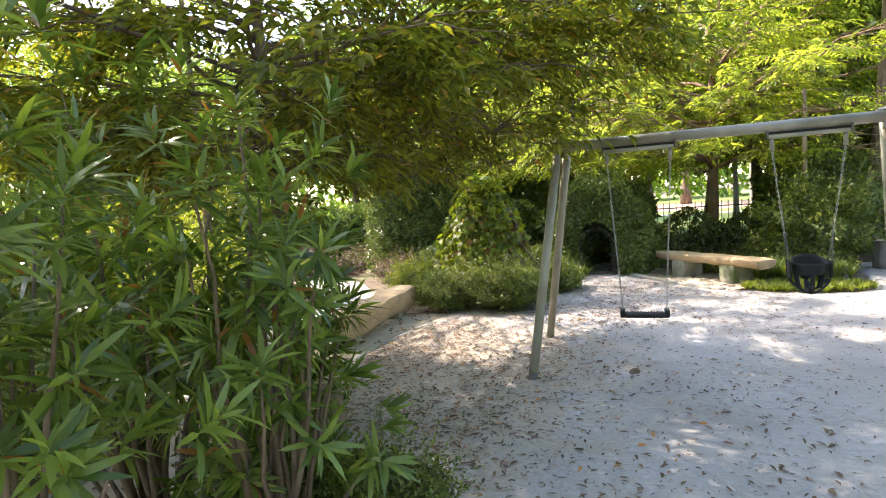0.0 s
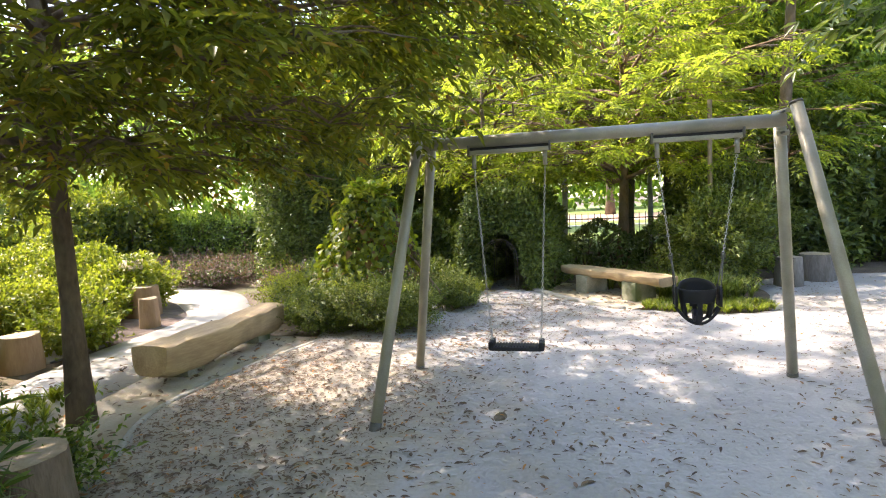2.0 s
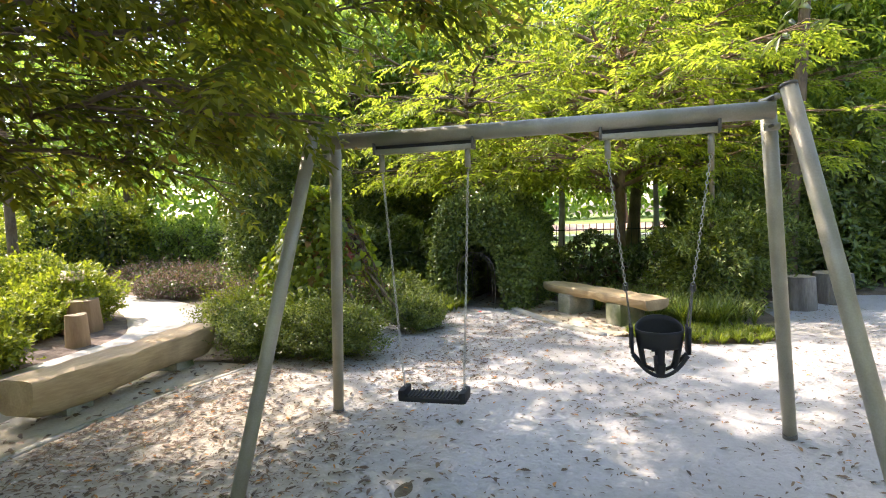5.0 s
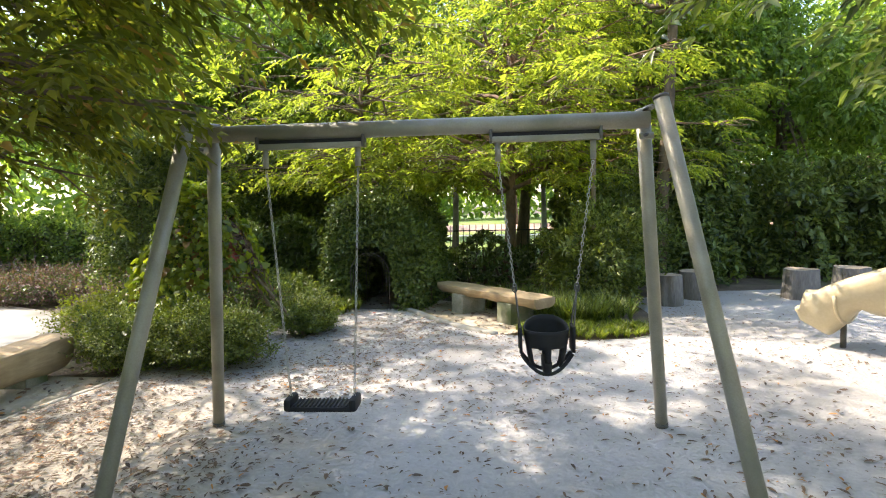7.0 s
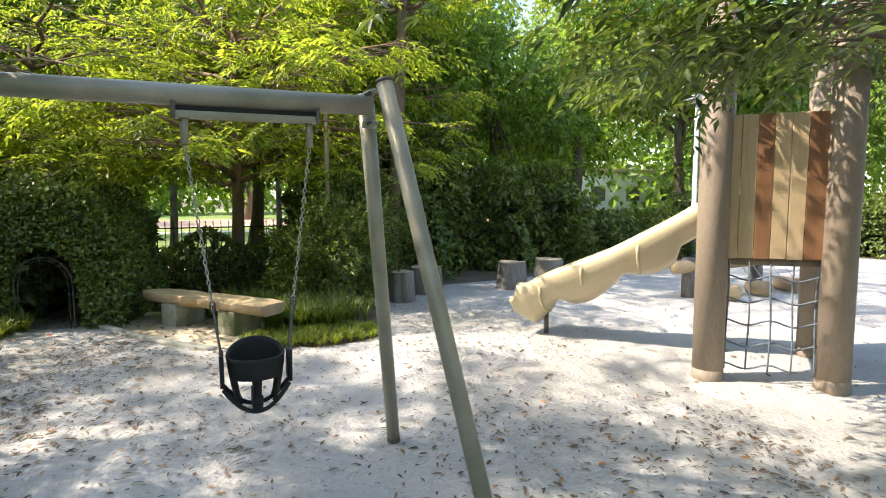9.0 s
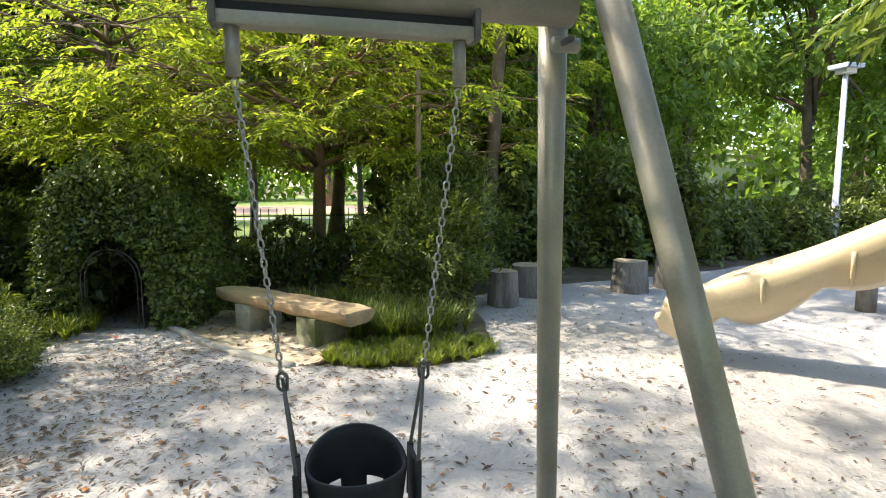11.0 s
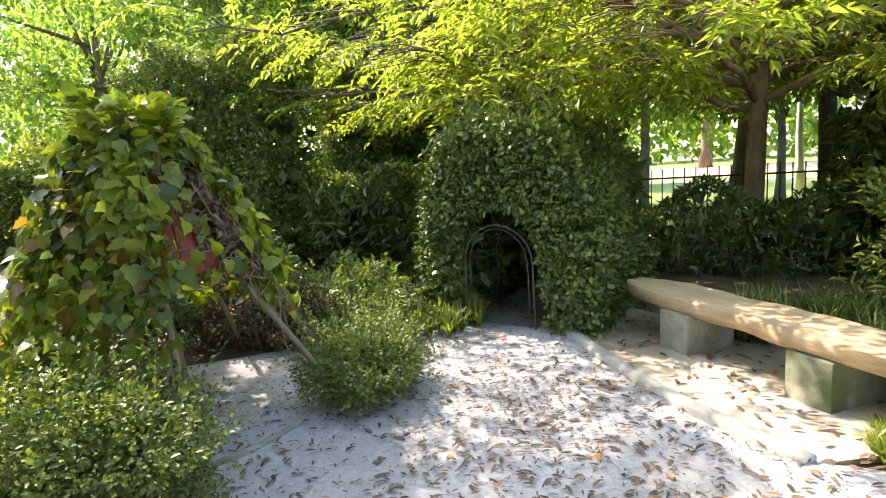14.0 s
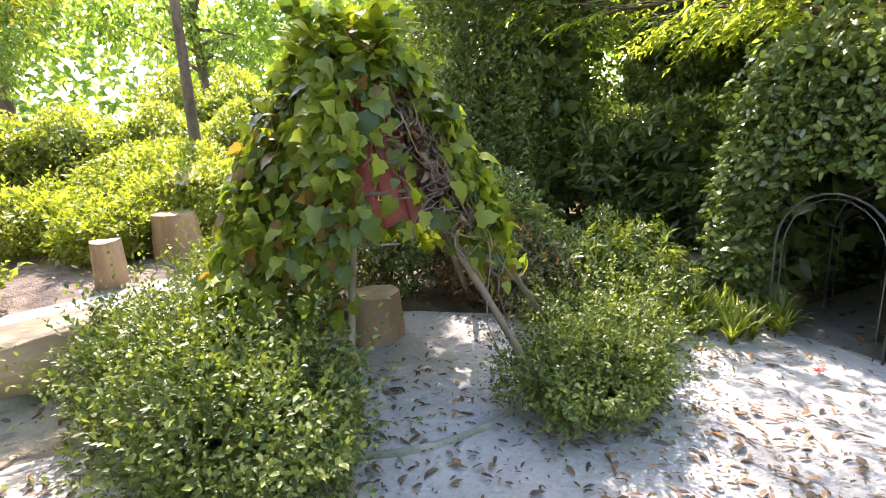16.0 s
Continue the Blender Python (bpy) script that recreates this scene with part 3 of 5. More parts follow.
def build_sand():
    step = 0.06
    gx, gy = np.meshgrid(np.arange(-3.2, 18.0, step), np.arange(-4.0, 13.4, step), indexing="ij")
    z = sand_height(gx, gy)
    prints = np.random.RandomState(3)
    for _ in range(1000):
        cx, cy, a = prints.uniform(-2, 7), prints.uniform(2, 11), prints.uniform(0, 6.28)
        i0, i1 = int((cx - 0.3 + 3.2) / step), int((cx + 0.3 + 3.2) / step)
        j0, j1 = int((cy - 0.3 + 4) / step), int((cy + 0.3 + 4) / step)
        sx, sy = gx[i0:i1, j0:j1] - cx, gy[i0:i1, j0:j1] - cy
        u, w = sx * math.cos(a) + sy * math.sin(a), -sx * math.sin(a) + sy * math.cos(a)
        d = (u / 0.13) ** 2 + (w / 0.055) ** 2
        z[i0:i1, j0:j1] += prints.uniform(0.5, 1.0) * (-0.011 * np.exp(-d) + 0.005 * np.exp(-((np.sqrt(d) - 1.7) ** 2) * 3))
    keep = inside(gx, gy, SAND_EDGE)
    gap = edge_gap(gx, gy, SAND_EDGE)
    z = np.where(keep, z, z - 0.10 * np.minimum(gap / 0.3, 1))
    keep |= gap < 0.2
    nx, ny = gx.shape
    idx = np.arange(nx * ny).reshape(nx, ny)
    q = np.stack([idx[:-1, :-1], idx[1:, :-1], idx[1:, 1:], idx[:-1, 1:]], -1)[keep[:-1, :-1] & keep[1:, 1:] & keep[1:, :-1] & keep[:-1, 1:]]
    used, inv = np.unique(q, return_inverse=True)
    v = np.stack([gx, gy, z], -1).reshape(-1, 3)[used]
    ob = new("sand_floor", np_mesh("sand_floor", v, inv.reshape(-1, 4), M["sand"], True))
    tagged(ob, "white play sand with footprints and scattered dry leaves", kind="structure")


build_sand()

path_r = smooth_line([(-2.95, 1.0), (-3.2, 4.0), (-3.42, 6.0), (-3.45, 7.6), (-3.9, 8.6), (-4.5, 9.4), (-6.0, 11.0), (-9.4, 12.3), (-14, 13.5)])
path_l = smooth_line([(-3.9, 1.0), (-4.25, 4.0), (-4.75, 6.3), (-4.85, 7.4), (-5.0, 8.4), (-5.65, 9.2), (-7.0, 10.3), (-9.6, 11.3), (-14, 12.3)])
strip(path_l, path_r, 0.0, 0.1, M["concrete"], "path", "pale concrete garden path curving between the beds")
side_r = smooth_line([(-5.0, 7.0), (-6.6, 6.5), (-9, 6.2), (-14, 6.0)])
side_l = smooth_line([(-5.0, 6.2), (-6.6, 5.6), (-9, 5.2), (-14, 5.0)])
strip(side_l, side_r, -0.004, 0.1, M["concrete"], "side_path", "pale concrete side path through bark mulch")
mulch_a = smooth_line([(-5.05, 9.0), (-6.5, 9.9), (-9, 10.8), (-13, 11.5)])
mulch_b = smooth_line([(-4.85, 7.0), (-6.6, 6.8), (-9, 6.5), (-13, 6.3)])
strip(mulch_b, mulch_a, -0.012, 0.1, M["mulch"], "mulch_bed", "grey-brown bark mulch bed beside the path")


def kerb(name, points, z, w, label):
    c = smooth_line(points, 6)
    d = unit(np.gradient(c, axis=0))
    nrm = np.stack([-d[:, 1], d[:, 0]], 1)
    prof = [(-w / 2, z - 0.12), (-w / 2, z - 0.012), (-w / 2 + 0.012, z), (w / 2 - 0.012, z), (w / 2, z - 0.012), (w / 2, z - 0.12)]
    v = np.concatenate([np.hstack([c + nrm * o, np.full((len(c), 1), h)]) for o, h in prof])
    n = len(c)
    i = np.arange(n - 1)
    f = np.vstack([np.stack([k * n + i, k * n + i + 1, (k + 1) * n + i + 1, (k + 1) * n + i], 1) for k in range(5)])
    ends = np.array([[0, n, 2 * n, 3 * n], [0, 3 * n, 4 * n, 5 * n], [n - 1, 4 * n - 1, 3 * n - 1, 2 * n - 1], [n - 1, 6 * n - 1, 5 * n - 1, 4 * n - 1]])
    return tagged(new(name, np_mesh(name, v, np.vstack([f, ends]), M["kerb"])), label, kind="structure")


kerb("kerb_left", [(-1.75, 3.2), (-2.1, 3.95), (-2.6, 5.0), (-2.5, 6.3), (-2.25, 7.35)], 0.008, 0.07, "low grey concrete kerb beside the sand")
kerb("kerb_right", [(0.02, 10.85), (0.22, 10.5), (0.73, 9.72), (1.36, 9.05)], 0.045, 0.10, "low grey-green concrete kerb before the log bench")
strip(smooth_line([(0.02, 10.85), (0.73, 9.72), (1.36, 9.05)], 6), smooth_line([(0.5, 11.6), (1.6, 10.7), (2.4, 9.6)], 6), 0.004, 0.08, M["earth"], "bench_bed", "bare earth strewn with leaves under the log bench")
strip(smooth_line([(-3.0, 2.2), (-3.16, 4.0), (-3.3, 5.2), (-3.40, 6.3), (-3.42, 7.5)], 6), smooth_line([(-1.55, 2.2), (-2.1, 3.95), (-2.6, 5.0), (-2.5, 6.3), (-2.25, 7.4)], 6), 0.002, 0.08, M["earth"], "bench_bed_left", "trodden tan earth strewn with leaves under the thick log bench")
kerb("tipi_kerb", [(-2.2 + 1.0 * math.cos(a), 8.85 + 0.95 * math.sin(a)) for a in np.linspace(-1.2, 0.2, 9)], 0.022, 0.03, "thin dark curved edging round the floor of the hut").data.materials[0] = M["block"]

# lawn and road beyond the fence
sheet("lawn", -40, 60, 17.5, 90, -0.016, M["lawn"], "sunlit mown lawn beyond the fence")
sheet("far_road", -60, 80, 31.0, 32.4, -0.008, M["concrete"], "pale footpath across the lawn")
sheet("clay_court", -10, 30, 36.0, 48.0, -0.006, M["clay"], "reddish open ground beyond the lawn")

# ---- the swing set ----


def links(a, b, pitch=0.023, wire=0.0027, w=0.0066, twist=0.0):
    """A chain of closed links from a to b, each turned a quarter from the last."""
    a, b = np.array(a), np.array(b)
    d = b - a
    n = int(np.linalg.norm(d) / pitch)
    d = d / np.linalg.norm(d)
    u0 = unit(np.cross(d, np.array([0.3, 1.0, 0.1])))
    v0 = np.cross(d, u0)
    out = []
    for i in range(n):
        c = a + d * pitch * (i + 0.5)
        ang = (i % 2) * math.pi / 2 + twist * i
        u = u0 * math.cos(ang) + v0 * math.sin(ang)
        e = np.cross(d, u)
        t = np.linspace(0, 2 * np.pi, 11)[:-1]
        sx = np.sign(np.cos(t)) * (pitch * 0.5 - 0.004) * 0.55 + np.cos(t) * w
        loop = c + d * sx[:, None] + u * (np.sin(t) * w)[:, None]
        tang = unit(np.roll(loop, -1, 0) - np.roll(loop, 1, 0))
        nn = np.cross(tang, e)
        s = np.arange(5) * 2 * np.pi / 5
        ring = loop[:, None] + wire * (np.cos(s)[None, :, None] * nn[:, None] + np.sin(s)[None, :, None] * e[None, None])
        ii, jj = np.meshgrid(np.arange(10), np.arange(5), indexing="ij")
        f = np.stack([ii * 5 + jj, ii * 5 + (jj + 1) % 5, (ii + 1) % 10 * 5 + (jj + 1) % 5, (ii + 1) % 10 * 5 + jj], -1).reshape(-1, 4)
        out.append((ring.reshape(-1, 3), f))
    return joined(out)


BY, BZ = 5.6, 2.02
frame_ob = thing("swing_frame", 0.9, BY, 0, "galvanised steel swing frame with splayed legs standing in sand", "swing frame")
inv = Matrix.Translation((-0.9, -BY, 0))


def rod(name, pts, r, material, parent, label="", sides=20, off=(0.9, BY, 0)):
    v, f = tube(np.asarray(pts, float) - np.array(off), r, sides)
    return np_part(name, v, f, material, parent, label, smooth=True)


rod("beam", [(-0.40, BY, BZ), (2.17, BY, BZ)], 0.047, M["steel"], frame_ob, "thick round crossbeam")
for fx, tx, fy, ty in ((-0.67, -0.42, 4.84, 5.545), (-0.74, -0.36, 6.30, 5.70), (2.56, 2.215, 4.98, 5.535), (2.48, 2.165, 6.33, 5.70)):
    foot, head = np.array([fx, fy, -0.06]), np.array([tx, ty, 2.13 if fy < 5 else 2.09])
    leg = rod("leg", [foot, foot + (head - foot) * 0.5, head], 0.041, M["steel"], frame_ob)
    cap = head + (head - foot) / np.linalg.norm(head - foot) * 0.004
    rod("leg_cap", [head - (head - foot) * 0.006, cap], 0.043, M["steel_dark"], leg, "dark end cap")
    knob = foot + (head - foot) * 0.045
    rod("ground_sleeve", [foot, knob], 0.0435, M["steel_dark"], leg, "dark worn base sleeve")
for cx in (-0.385, 2.15):
    s = -1 if cx < 0 else 1
    rod("clamp", [(cx - 0.02 * s, BY + 0.02, BZ - 0.085), (cx + 0.05 * s, BY + 0.02, BZ - 0.085)], 0.02, M["steel"], frame_ob, "bolted clamp")
    rod("clamp", [(cx - 0.02 * s, BY + 0.1, BZ + 0.05), (cx + 0.03 * s, BY - 0.03, BZ + 0.065)], 0.016, M["steel"], frame_ob, "bolted clamp")
    for dz in (-0.085, 0.055):
        rod("bolt", [(cx, BY - 0.045, BZ + dz), (cx, BY + 0.065, BZ + dz)], 0.009, M["steel_dark"], frame_ob, sides=8)
for x0, x1 in ((-0.05, 0.585), (1.295, 1.915)):
    bm = box(bmesh.new(), (x0 + x1) / 2 - 0.9, 0, BZ - 0.083, x1 - x0, 0.055, 0.032, 0.006)
    rail = part("hanger_rail", bm, M["steel"], frame_ob, "flat rail slung under the beam")
    bm = box(bmesh.new(), (x0 + x1) / 2 - 0.9, 0, BZ - 0.056, x1 - x0 - 0.03, 0.03, 0.022, 0.004)
    part("rubber_pad", bm, M["rubber"], rail, "black rubber pad")
    for ex in (x0 + 0.008, x1 - 0.008):
        bm = box(bmesh.new(), ex - 0.9, 0, BZ - 0.062, 0.016, 0.075, 0.075, 0.004)
        part("end_plate", bm, M["steel_dark"], rail)
    for hx in (x0 + 0.045, x1 - 0.045):
        rod("hanger", [(hx, BY, BZ - 0.095), (hx, BY, BZ - 0.205)], 0.017, M["steel"], rail, sides=12)

swing = thing("flat_swing", 0.275, BY, 0.40, "black ribbed rubber swing seat on zinc chains", "swing", "swings")
so = (0.275, BY, 0.40)
bm = bmesh.new()
box(bm, 0, 0, 0.0, 0.40, 0.155, 0.032, 0.012)
for sgn in (-1, 1):
    box(bm, sgn * 0.195, 0, 0.022, 0.045, 0.16, 0.075, 0.018)
seat = part("seat", bm, M["rubber"], swing)
for i in range(14):
    bm = box(bmesh.new(), -0.156 + i * 0.024, 0, 0.019, 0.011, 0.135, 0.010, 0.003)
    part("rib", bm, M["rubber"], seat)
for sgn, tx in ((-1, -0.005), (1, 0.54)):
    v, f = links((so[0] + sgn * 0.192 - so[0], 0, 0.05), (tx - so[0], 0, BZ - 0.2 - so[2]))
    np_part("chain", v, f, M["chain"], swing, "zinc link chain", smooth=True)

bucket = thing("bucket_swing", 1.60, BY, 0.60, "black rubber toddler bucket swing hanging on zinc chains", "swing", "swings")


def bucket_shell():
    """A round tub with thick walls, two leg holes and a narrow strap below."""
    n, rows = 40, 12
    a = np.linspace(0, 2 * np.pi, n, endpoint=False)
    zz = np.linspace(0.05, 0.30, rows)
    outer, inner = [], []
    for k, z in enumerate(zz):
        t = k / (rows - 1)
        rx, ry = 0.115 + 0.055 * t ** 0.6, 0.10 + 0.045 * t ** 0.6
        lift = 0.07 * np.clip(np.sin(a), 0, 1) * t ** 2
        outer.append(np.stack([rx * np.cos(a), ry * np.sin(a), z + lift * np.ones(n)], 1))
        inner.append(np.stack([(rx - 0.014) * np.cos(a), (ry - 0.014) * np.sin(a), z + lift * np.ones(n)], 1))
    v = np.vstack(outer + inner)
    off, f = rows * n, []
    gap = set()
    for k in range(rows - 1):
        for j in range(n):
            ang = math.degrees(a[j] + math.pi / n)
            hole = k < 6 and min(abs((ang - c + 180) % 360 - 180) for c in (238, 302)) < 25 - 2.0 * max(0, k - 2)
            hole |= k < 6 and min(abs((ang - c + 180) % 360 - 180) for c in (58, 122)) < 20 - 2.2 * max(0, k - 2)
            if hole:
                gap.add((k, j))
    for k in range(rows - 1):
        for j in range(n):
            if (k, j) in gap:
                continue
            b, c, d, e = k * n + j, k * n + (j + 1) % n, (k + 1) * n + (j + 1) % n, (k + 1) * n + j
            f += [(b, c, d, e), (b + off, e + off, d + off, c + off)]
            if k == rows - 2 or (k + 1, j) in gap:
                f.append((e, d, d + off, e + off))
            if k == 0 or (k - 1, j) in gap:
                f.append((c, b, b + off, c + off))
            if (k, (j + 1) % n) in gap:
                f.append((c, c + off, d + off, d))
            if (k, (j - 1) % n) in gap:
                f.append((b, e, e + off, b + off))
    return v, np.array(f)


v, f = bucket_shell()
SHRINK = np.array([0.77, 0.80, 0.86])
np_part("tub", v * SHRINK, f, M["rubber"], bucket, "thick rubber tub with leg holes", smooth=True)
for sy in (-1, 1):
    arc = [(x, sy * 0.06 * math.cos(x / 0.16 * 1.2), 0.005 + 0.11 * (x / 0.145) ** 2) for x in np.linspace(-0.145, 0.145, 15)]
    v, f = tube(arc, 0.011, 8)
    np_part("leg_strap", v, f, M["rubber"], bucket, smooth=True)
v, f = tube([(0, -0.085, 0.08), (0, -0.05, 0.015), (0, 0.05, 0.015), (0, 0.085, 0.08)], 0.024, 8)
np_part("crotch_strap", v, f, M["rubber"], bucket, smooth=True)
for sgn in (-1, 1):
    ring = np.array([sgn * 0.176, 0, 0.50])
    for sy in (-1, 1):
        v, f = tube([(sgn * 0.148, sy * 0.055, 0.17), (sgn * 0.150, sy * 0.053, 0.27), ring], 0.005, 6)
        np_part("cable", v, f, M["steel_dark"], bucket, "thin steel cable", smooth=True)
        v, f = tube([(sgn * 0.148, sy * 0.055, 0.13), (sgn * 0.150, sy * 0.053, 0.275)], 0.0095, 8)
        np_part("cable_sleeve", v, f, M["rubber"], bucket, smooth=True)
    bm = box(bmesh.new(), sgn * 0.146, 0, 0.20, 0.014, 0.085, 0.15, 0.006)
    part("side_plate", bm, M["rubber"], bucket)
    top = np.array([(1.34 if sgn < 0 else 1.87) - 1.60, 0, BZ - 0.2 - 0.60])
    v, f = links(ring, top)
    np_part("chain", v, f, M["chain"], bucket, "zinc link chain", smooth=True)
    v, f = links(ring + np.array([0, 0, -0.03]), ring + np.array([0, 0, 0.03]), 0.045, 0.0045, 0.012)
    np_part("shackle", v, f, M["steel_dark"], bucket, smooth=True)

# ---- log benches and stumps ----


def slab_log(name, x0, y0, x1, y1, top, w, thick, label, seed, blocks, block_size, taper=0.45, bow=0.0):
    """A half-log seat, its flat face up, resting on blocks."""
    L = math.hypot(x1 - x0, y1 - y0)
    rz = math.degrees(math.atan2(y1 - y0, x1 - x0))
    ob = thing(name, (x0 + x1) / 2, (y0 + y1) / 2, 0, label, "bench", "log benches", rz)
    n, k = 30, 22
    r = np.random.RandomState(seed)
    xs = np.linspace(-L / 2, L / 2, n)
    rings = []
    ph = r.rand(6) * 6
    for i, x in enumerate(xs):
        s = x / (L / 2)
        ww = w / 2 * (1 - taper * max(0, s * (1 if seed % 2 else -1)) ** 3) * (1 + 0.05 * math.sin(5 * s + ph[0]))
        th = thick * (1 + 0.08 * math.sin(4 * s + ph[1])) * (1 - 0.25 * max(0, abs(s) - 0.9) * 5)
        a = np.linspace(0, 2 * np.pi, k, endpoint=False)
        ca, sa = np.cos(a), np.sin(a)
        yy = np.sign(ca) * np.abs(ca) ** 0.38 * ww
        zz = np.where(sa > 0, 0.10 * thick * np.abs(sa) ** 0.5 + 0.004 * np.sin(a * 7 + 9 * s), -np.abs(sa) ** 0.75 * th * 0.9)
        zz = zz + 0.006 * np.sin(9 * s + a * 2 + ph[2]) + 0.004 * np.sin(17 * s + 3 * a)
        yy = yy + bow * (1 - s * s) + 0.008 * np.sin(6 * s + a + ph[3])
        rings.append(np.stack([np.full(k, x + 0.012 * math.sin(i) * (i in (0, n - 1))), yy, zz + top - 0.10 * thick], 1))
    v = np.vstack(rings + [np.array([[-L / 2 - 0.004, bow * 0, top - thick * 0.4], [L / 2 + 0.004, 0, top - thick * 0.4]])])
    i, j = np.meshgrid(np.arange(n - 1), np.arange(k), indexing="ij")
    f = np.stack([i * k + j, (i + 1) * k + j, (i + 1) * k + (j + 1) % k, i * k + (j + 1) % k], -1).reshape(-1, 4)
    f = np.vstack([f, [(n * k, (jj + 2) % k, (jj + 1) % k, jj) for jj in range(0, k, 2)], [(n * k + 1, (n - 1) * k + jj, (n - 1) * k + jj + 1, (n - 1) * k + (jj + 2) % k) for jj in range(0, k, 2)]])
    log = np_part("seat", v, f, M["timber"], ob, "split log with a smoothed flat top", smooth=True)
    log.data.set_sharp_from_angle(angle=radians(50))
    for bx in blocks:
        h = top - thick * 0.80
        bm = box(bmesh.new(), bx * L / 2, 0, h / 2 - 0.03, block_size[0], block_size[1], h + 0.06, 0.012)
        part("block", bm, M["block"], ob, "mossy concrete support block")
    return ob


slab_log("log_bench", 0.58, 11.10, 2.00, 9.43, 0.385, 0.42, 0.135, "pale split-log bench on two mossy concrete blocks", 4, (-0.42, 0.5), (0.27, 0.42), bow=0.02)
slab_log("log_bench", -3.08, 5.52, -3.10, 7.68, 0.375, 0.40, 0.31, "thick pale log bench beside the kerb and path", 3, (-0.62, 0.55), (0.26, 0.34), taper=0.1, bow=-0.06)


def stump(x, y, r, h, bark, label, seed, top="cut"):
    ob = thing("tree_stump", x, y, 0, label, "stump", "log stumps", seed * 37.0)
    q = np.random.RandomState(seed)
    n, rows = 40, 8
    a = np.linspace(0, 2 * np.pi, n, endpoint=False)
    out = 1 + 0.04 * np.sin(3 * a + q.rand() * 6) + 0.03 * np.sin(7 * a + q.rand() * 6) + 0.018 * np.sin(17 * a + q.rand() * 6) + q.normal(scale=0.012, size=n)
    v = []
    for k in range(rows):
        t = k / (rows - 1)
        rr = r * out * (1.07 - 0.09 * t + 0.02 * math.sin(6 * t)) * (0.965 if k == rows - 1 else 1)
        z = -0.05 + (h + 0.05) * t - (0.012 if k == rows - 2 else 0)
        v.append(np.stack([rr * np.cos(a), rr * np.sin(a), z + 0.006 * np.sin(2 * a + seed) * t], 1))
    side = np.vstack(v)
    i, j = np.meshgrid(np.arange(rows - 1), np.arange(n), indexing="ij")
    f = np.stack([i * n + j, i * n + (j + 1) % n, (i + 1) * n + (j + 1) % n, (i + 1) * n + j], -1).reshape(-1, 4)
    np_part("bark", side, f, M[bark], ob, smooth=True)
    rings, last = [], v[-1]
    for k, s in enumerate((1.0, 0.8, 0.6, 0.4, 0.2, 0.02)):
        p = last * np.array([s, s, 1])
        p[:, 2] += 0.004 * math.sin(k * 2.1) - (0.0 if k else 0.001)
        rings.append(p)
    tv = np.vstack(rings)
    i, j = np.meshgrid(np.arange(5), np.arange(n), indexing="ij")
    tf = np.stack([i * n + j, i * n + (j + 1) % n, (i + 1) * n + (j + 1) % n, (i + 1) * n + j], -1).reshape(-1, 4)
    np_part("sawn_top", tv, tf, M[top], ob, "weathered sawn top", smooth=True)
    return ob


stump(-1.93, 3.34, 0.225, 0.44, "bark", "rough brown log stump at the sand's edge", 1)
stump(-5.98, 8.72, 0.24, 0.46, "tan_stump", "smooth tan log stump beside the path", 2)
stump(-5.20, 7.95, 0.13, 0.40, "tan_stump", "slim tan log stump beside the path", 3)
stump(-5.10, 5.95, 0.20, 0.36, "tan_stump", "smooth tan log stump among low shrubs", 4)
stump(-2.47, 9.05, 0.165, 0.30, "tan_stump", "short brown log stump inside the leafy hut", 5)
stump(4.02, 10.98, 0.19, 0.46, "bark_grey", "grey weathered log stump on sand", 6)
stump(4.62, 11.55, 0.26, 0.44, "bark_grey", "wide grey weathered log stump on sand", 7)
stump(6.17, 11.45, 0.25, 0.46, "bark_grey", "wide grey weathered log stump before the hedge", 8)
stump(7.02, 11.60, 0.26, 0.46, "bark_grey", "wide grey weathered log stump before the hedge", 9)

# ---- the slide and play tower ----
slide = thing("slide", 5.0, 8.45, 0, "sand-yellow moulded plastic slide resting on a short steel foot", "slide")
SL = smooth_line([(4.75, 8.64), (4.93, 8.38), (5.15, 8.10), (5.48, 7.72), (5.78, 7.36), (5.98, 7.12)], 8)


